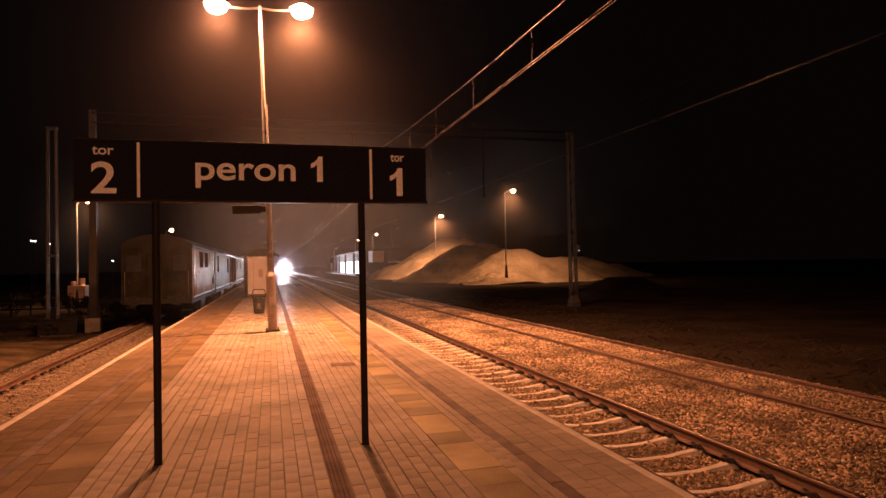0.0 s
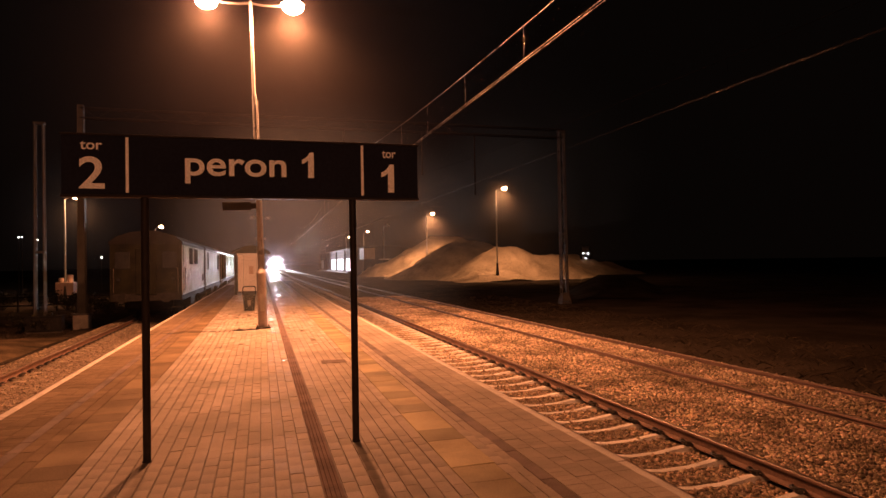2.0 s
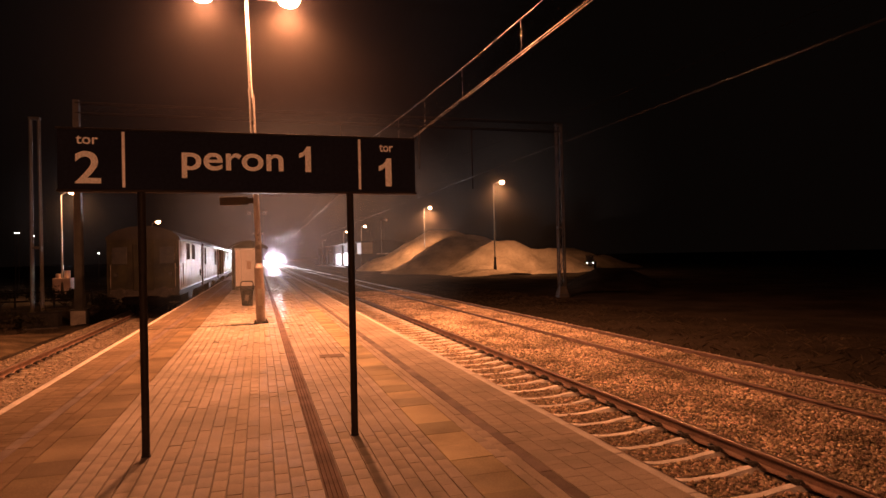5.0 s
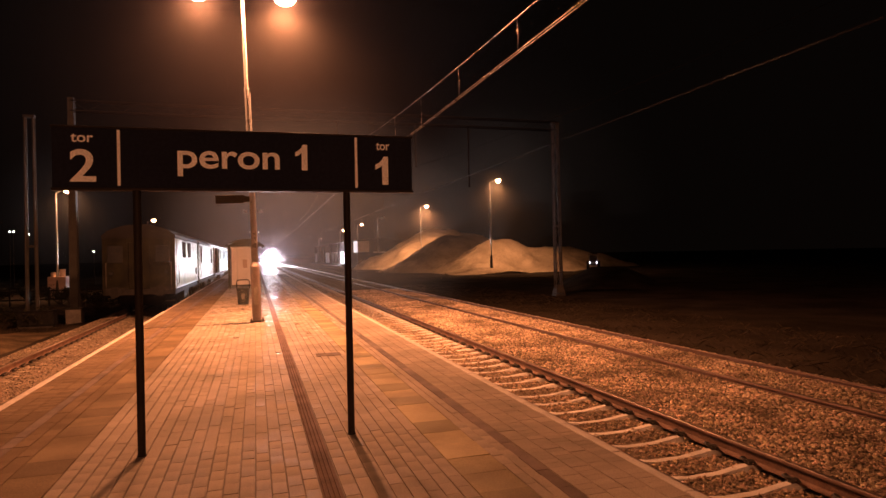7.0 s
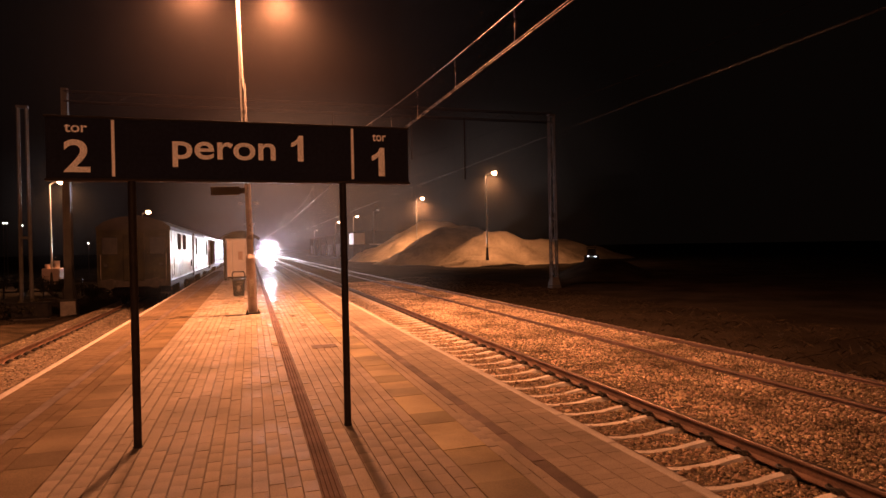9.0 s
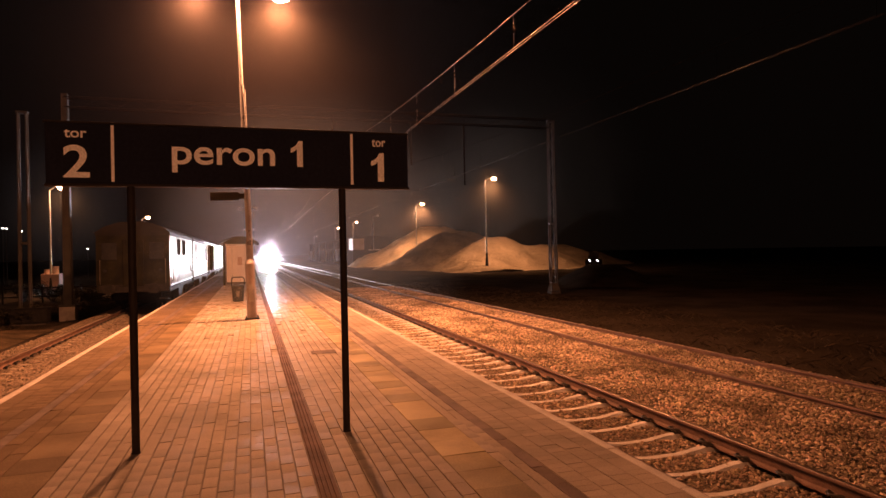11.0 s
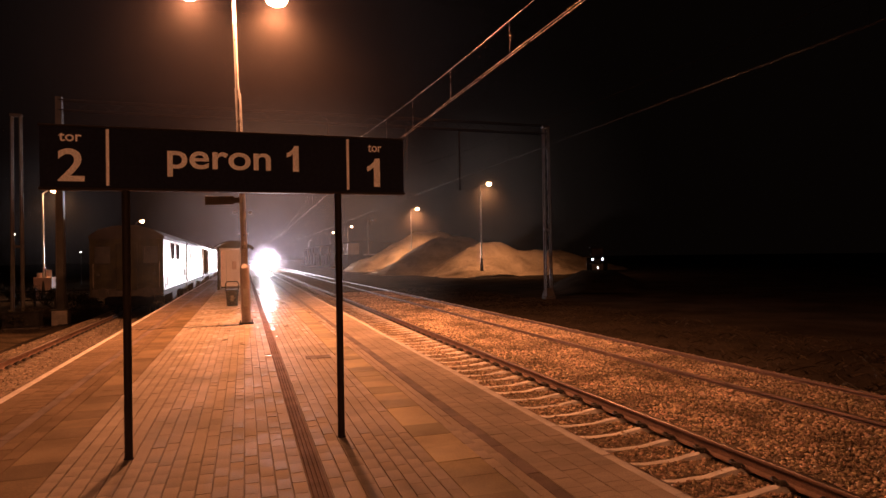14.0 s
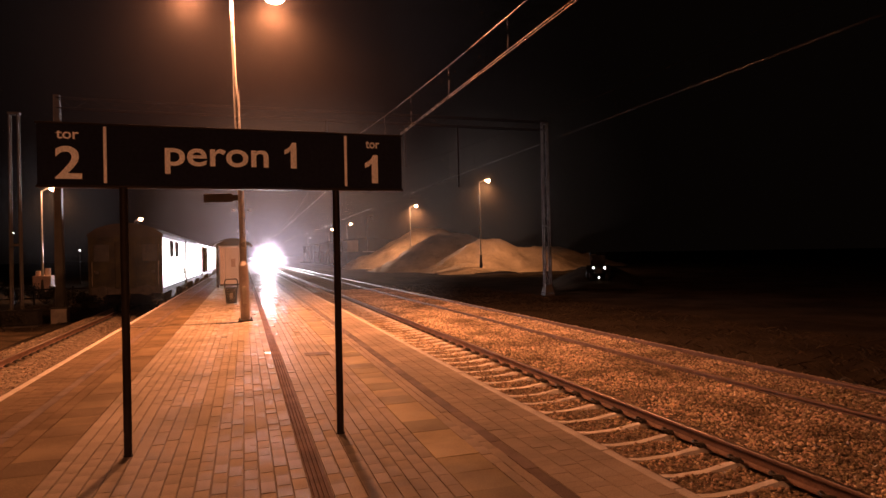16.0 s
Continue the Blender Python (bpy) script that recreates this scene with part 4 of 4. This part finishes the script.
# pale tanks and boxes under the lamp behind the siding
depot = thing("concrete_box", pose(-16.2, 60.5, 0), "pale concrete box with two drums on top under a lamp", "concrete box")
part("body", boxed(-0.68, 0.68, -0.6, 0.6, -1.2, 0.62, 0.03), SALMON, depot)
part("drum", tube(bmesh.new(), (-0.35, 0, 0.6), (-0.35, 0, 1.0), 0.24, 0.24, 16), SALMON, depot)
part("drum", tube(bmesh.new(), (0.30, 0, 0.6), (0.30, 0, 1.25), 0.24, 0.24, 16), SALMON, depot)
bm = bmesh.new()
xs = [-14.5, -13, -11.5, -10.5, -9.8, -9.2, -8.5, -7.9, -7.3]
lines = []
for i in range(27):
    y = 6 + i * 0.9
    swell = 0.42 * math.exp(-((y - 22) / 6.5) ** 2)
    hs = [0, 0.3, 0.8, 1.0, 1.0, 0.85, 0.5, 0.15, 0]
    lines.append([bm.verts.new((x, y, -1.22 + (0.12 if 0 < j < 8 else 0) + h * swell + 0.09 * noise.noise((x * 1.2, y * 0.9, 3)))) for j, (x, h) in enumerate(zip(xs, hs))])
for p, q in zip(lines, lines[1:]):
    for k in range(len(xs) - 1):
        bm.faces.new((p[k], p[k + 1], q[k + 1], q[k]))
tagged(part("verge", bm, VERGE, smooth=True), "low sandy verge beside the siding", "ground", kind="structure")
cabinet = thing("relay_cabinet", pose(-9.85, 33.4, -1.2), "black trackside cabinet before the mast", "cabinet")
part("body", boxed(-0.75, 0.75, -0.3, 0.3, 0.08, 0.75, 0.02), BLACK, cabinet)
part("lid", boxed(-0.79, 0.79, -0.34, 0.34, 0.75, 0.80, 0.01), BLACK, cabinet)
part("base", boxed(-0.7, 0.7, -0.26, 0.26, -0.1, 0.08), DIRTY, cabinet)
for x in (-0.37, 0.37):
    part("door", boxed(x - 0.34, x + 0.34, -0.315, -0.3, 0.12, 0.72, 0.004), BLACK, cabinet)
fence = thing("fence", pose(-14, 50, -1.2), "dark low fence behind the siding", "fence")
for i in range(16):
    part("post", boxed(-0.05 + (i - 9) * 1.2, 0.05 + (i - 9) * 1.2, -0.05, 0.05, 0, 1.25, 0.01), BLACK, fence)
for z in (0.45, 1.05):
    part("rail", boxed(-11, 7.3, -0.03, 0.03, z - 0.05, z + 0.05), BLACK, fence)
for x, y, z in ((-30.04, 92, 5.93), (-29.65, 92, 5.92), (-27.96, 92, 5.54), (-20.47, 92, 3.17)):
    far = thing("far_lamp", pose(x, y, 0), "small white lamp on a thin post far off", "lamp", "far lamps")
    part("post", tube(bmesh.new(), (0, 0, -1.2), (0, 0, z), 0.05, 0.04, 8), OLD_STEEL, far)
    bm = bmesh.new()
    bmesh.ops.create_icosphere(bm, subdivisions=2, radius=0.09, matrix=Matrix.Translation((0, 0, z)))
    part("bulb", bm, WHITE_LAMP, far)

# dry grass along the far side of the tracks
rng = np.random.default_rng(9)
v, f = [], []
for i in range(6000):
    x, y = (rng.uniform(10.6, 17), 8 + 45 * rng.uniform() ** 1.4) if i % 3 else (rng.uniform(-13, -7.2), rng.uniform(14, 50))
    z = -0.92 if x > 0 else -1.2
    h, a, w = rng.uniform(0.05, 0.18), rng.uniform(0, 6.28), 0.006
    lx, ly = rng.normal(0, 0.18, 2)
    k = len(v)
    v += [(x - w * math.cos(a), y - w * math.sin(a), z), (x + w * math.cos(a), y + w * math.sin(a), z), (x + lx * 0.4, y + ly * 0.4, z + h * 0.65), (x + lx, y + ly, z + h)]
    f += [(k, k + 1, k + 2), (k + 2, k + 1, k + 3)]
stuff("grass", v, f, GRASS, None, "dry dark grass beside the tracks", "grass")

LEAF = surface("shrub_leaf", (0.022, 0.02, 0.01), (0.014, 0.012, 0.007), 0.7, 3, 30, 0.0, vary=0.4, island=True, spec=0.1)
TWIG = surface("shrub_twig", (0.04, 0.03, 0.022), (0.025, 0.02, 0.015), 0.9, 5, 60, 0.1, spec=0.1)


def shrub(x, y, z, w, h, seed, label):
    """Bare stems and many small leaves in uneven clumps."""
    rng = np.random.default_rng(seed)
    t = thing("shrub", pose(x, y, z), label, "shrub", "shrubs by the siding")
    bm = bmesh.new()
    tips = []
    for i in range(14):
        a, r = rng.uniform(0, 6.28), rng.uniform(0.3, 1.0)
        tip = (w * r * math.cos(a), 0.6 * w * r * math.sin(a), h * rng.uniform(0.55, 1.0))
        mid = (tip[0] * 0.4, tip[1] * 0.4, tip[2] * 0.55)
        tube(bm, (tip[0] * 0.08, tip[1] * 0.08, 0), mid, 0.025, 0.016, 5)
        tube(bm, mid, tip, 0.016, 0.006, 5)
        tips.append((mid, tip))
    part("stems", bm, TWIG, t)
    v, f = [], []
    for i in range(1500):
        mid, tip = tips[rng.integers(len(tips))]
        k = rng.uniform(0.0, 1.1)
        c = np.array(mid) * (1 - k) + np.array(tip) * k + rng.normal(0, 0.13, 3)
        c[2] = max(c[2], 0.05)
        p, q = rng.normal(0, 0.035, 3), rng.normal(0, 0.035, 3)
        b = len(v)
        v += [tuple(c - p), tuple(c + q), tuple(c + p), tuple(c - q)]
        f.append((b, b + 1, b + 2, b + 3))
    stuff("leaves", v, f, LEAF, t, "")
    return t


for i, (x, y, w, h) in enumerate([(-15.8, 52.5, 1.6, 1.35), (-13.6, 51.0, 1.5, 1.2), (-11.6, 47.5, 1.4, 1.1), (-10.3, 33.5, 1.1, 0.75), (-18.4, 53.0, 1.7, 1.3), (-9.4, 44.0, 1.2, 1.0)]):
    shrub(x, y, -1.2, w, h, 40 + i, "dark leafy shrub in the shade by the siding")

# ---- the arriving train ----
train = thing("arriving_train", pose(4.85, 259, RAIL_Z), "dark train front arriving with three blazing headlights", "train")
front = [(-1.45, 0.9), (1.45, 0.9), (1.48, 2.2), (1.36, 3.3), (0.95, 3.85), (0, 4.05), (-0.95, 3.85), (-1.36, 3.3), (-1.48, 2.2)]
part("body", prism(bmesh.new(), front, 0.05, 20), LOCO, train)
part("windscreen", boxed(-1.1, 1.1, 0.0, 0.06, 2.1, 2.75, 0.02), GLASS_DARK, train)
part("buffer_beam", boxed(-1.4, 1.4, -0.1, 0.2, 0.75, 1.2, 0.02), BLACK, train)
part("underframe", boxed(-1.2, 1.2, 0.5, 19.5, 0.35, 0.9), BLACK, train)
for x in (-0.87, 0.87):
    part("buffer", tube(bmesh.new(), (x, -0.6, 1.05), (x, 0, 1.05), 0.22, 0.1, 16), BLACK, train)


def beam_hood(x, z, depth=0.36, inner=0.17, outer=0.20, seg=24):
    """A deep round hood, open to the front, added to cut the headlights' side spill."""
    bm = bmesh.new()
    rings = [[bm.verts.new((x + r * math.cos(k * math.tau / seg), y, z + r * math.sin(k * math.tau / seg))) for k in range(seg)]
             for r, y in ((outer, 0.0), (outer, -depth), (inner, -depth), (inner, 0.0))]
    for p, q in zip(rings, rings[1:] + rings[:1]):
        for k in range(seg):
            bm.faces.new((p[k], p[(k + 1) % seg], q[(k + 1) % seg], q[k]))
    return bm


for x, z in ((-1.05, 1.62), (1.05, 1.62), (0, 2.98)):
    ring = part("headlight", beam_hood(x, z), BLACK, train, "deep black hood added to narrow the beam")
    part("lens", tube(bmesh.new(), (x, 0.0, z), (x, -0.02, z), 0.15, 0.15, 20), HEADLIGHT, ring, "blazing white lens")
for yw in (2, 4.5, 15.5, 18):
    for s in (-0.755, 0.755):
        part("wheel", tube(bmesh.new(), (s - 0.06, yw, 0.5), (s + 0.06, yw, 0.5), 0.5, 0.5, 20), BLACK, train)

# ---- mist in the lamplight ----


def veil(name, m, radius, density, label, tint=(0.9, 0.9, 0.9)):
    bm = bmesh.new()
    bmesh.ops.create_circle(bm, cap_ends=True, segments=48, radius=radius, matrix=Matrix.Rotation(radians(90), 4, "X"))
    ob = part(name, bm, mist(name, density, radius, tint))
    ob.matrix_basis = m
    return tagged(ob, label, "mist", kind="stuff")


# Thin haze discs that also stand in for camera bloom and glare.
veil("mist", pose(0.5, 19.15, 8.8), 9, 0.0075, "thin mist round the platform lamp", (1.0, 0.84, 0.80))
veil("mist", pose(1.5, 20.6, 8.0), 13, 0.0026, "thin mist round the platform lamp", (0.98, 0.80, 0.90))
veil("mist", pose(31, 76.0, 9.3), 13, 0.024, "thin mist round the yard lamp", (1.0, 0.85, 0.7))
veil("mist", pose(32, 66.0, 7.0), 20, 0.006, "thin mist over the yard", (1.0, 0.9, 0.75))
veil("mist", pose(31, 111.2, 9.3), 16, 0.024, "thin mist round the yard lamp", (1.0, 0.8, 0.65))
veil("mist", pose(2.4, 24.4, 2.2), 7.0, 0.05, "thin mist disc over the platform, also for headlight glare", (0.82, 0.93, 0.95))
veil("mist", pose(2.2, 72.0, 2.0), 14, 0.05, "thin mist disc over the platform, also for headlight glare", (0.93, 0.88, 1.0))
veil("mist", pose(-15.2, 61, 6.5), 7, 0.012, "thin mist round the lamp behind the siding")
veil("mist", pose(4.0, 113, 3.0), 14, 0.018, "thin mist disc over the tracks, also for headlight glare", (0.93, 0.86, 1.0))
# These two travel with the train and form its glare disc.
near_glare_mist = veil("mist", pose(4.85, 255, 1.5), 26, 0.034, "thin mist disc carried before the headlights for their glare", (0.94, 0.87, 0.98))
wide_glare_mist = veil("mist", pose(4.85, 247, 1.5), 40, 0.0055, "thin mist disc carried before the headlights for their glare", (0.95, 0.84, 1.0))

# single paving blocks where the camera stands
PAVER_ONE = surface("paver_single", (0.30, 0.245, 0.195), (0.20, 0.165, 0.13), 0.66, 0.9, 90, 0.25, spec=0.03, vary=0.09, dist=0.004, spread=0.14)
verts, faces = blocks([(-0.06, 0.06)], -0.12, 0.1, 0.12, 0.24, tilt=0.0)
BLOCK = bpy.data.meshes.new("paving_block")
BLOCK.from_pydata(verts, [], faces)
BLOCK.materials.append(PAVER_ONE)
for x0, x1 in GREY:
    cols = max(1, round((x1 - x0) / 0.12))
    w = (x1 - x0) / cols
    for c in range(cols):
        y = -6 + (0.12 if c % 2 else 0)
        while y < NEAR[1]:
            if NEAR[0] <= y + 0.004 < NEAR[1]:
                share("paving_block", BLOCK, platform, pose(x0 + (c + 0.5) * w, y + 0.12, random.uniform(-0.003, 0.002), random.gauss(0, 0.35), random.gauss(0, 0.35)))
            y += 0.24


def motions():
    rows = [(0.0, 259.0), (4.0, 227.5), (8.0, 197.0), (12.0, 166.5), (16.0, 136.2)]
    walk(tractor, [(t, pose(x, y, z, 0, 0, -30)) for t, x, y, z in WAY])
    walk(train, [(t, pose(4.85, y, RAIL_Z)) for t, y in rows])
    walk(near_glare_mist, [(t, pose(4.85, y - 4, 1.5)) for t, y in rows])
    walk(wide_glare_mist, [(t, pose(4.85, y - 12, 1.5)) for t, y in rows])


motions()
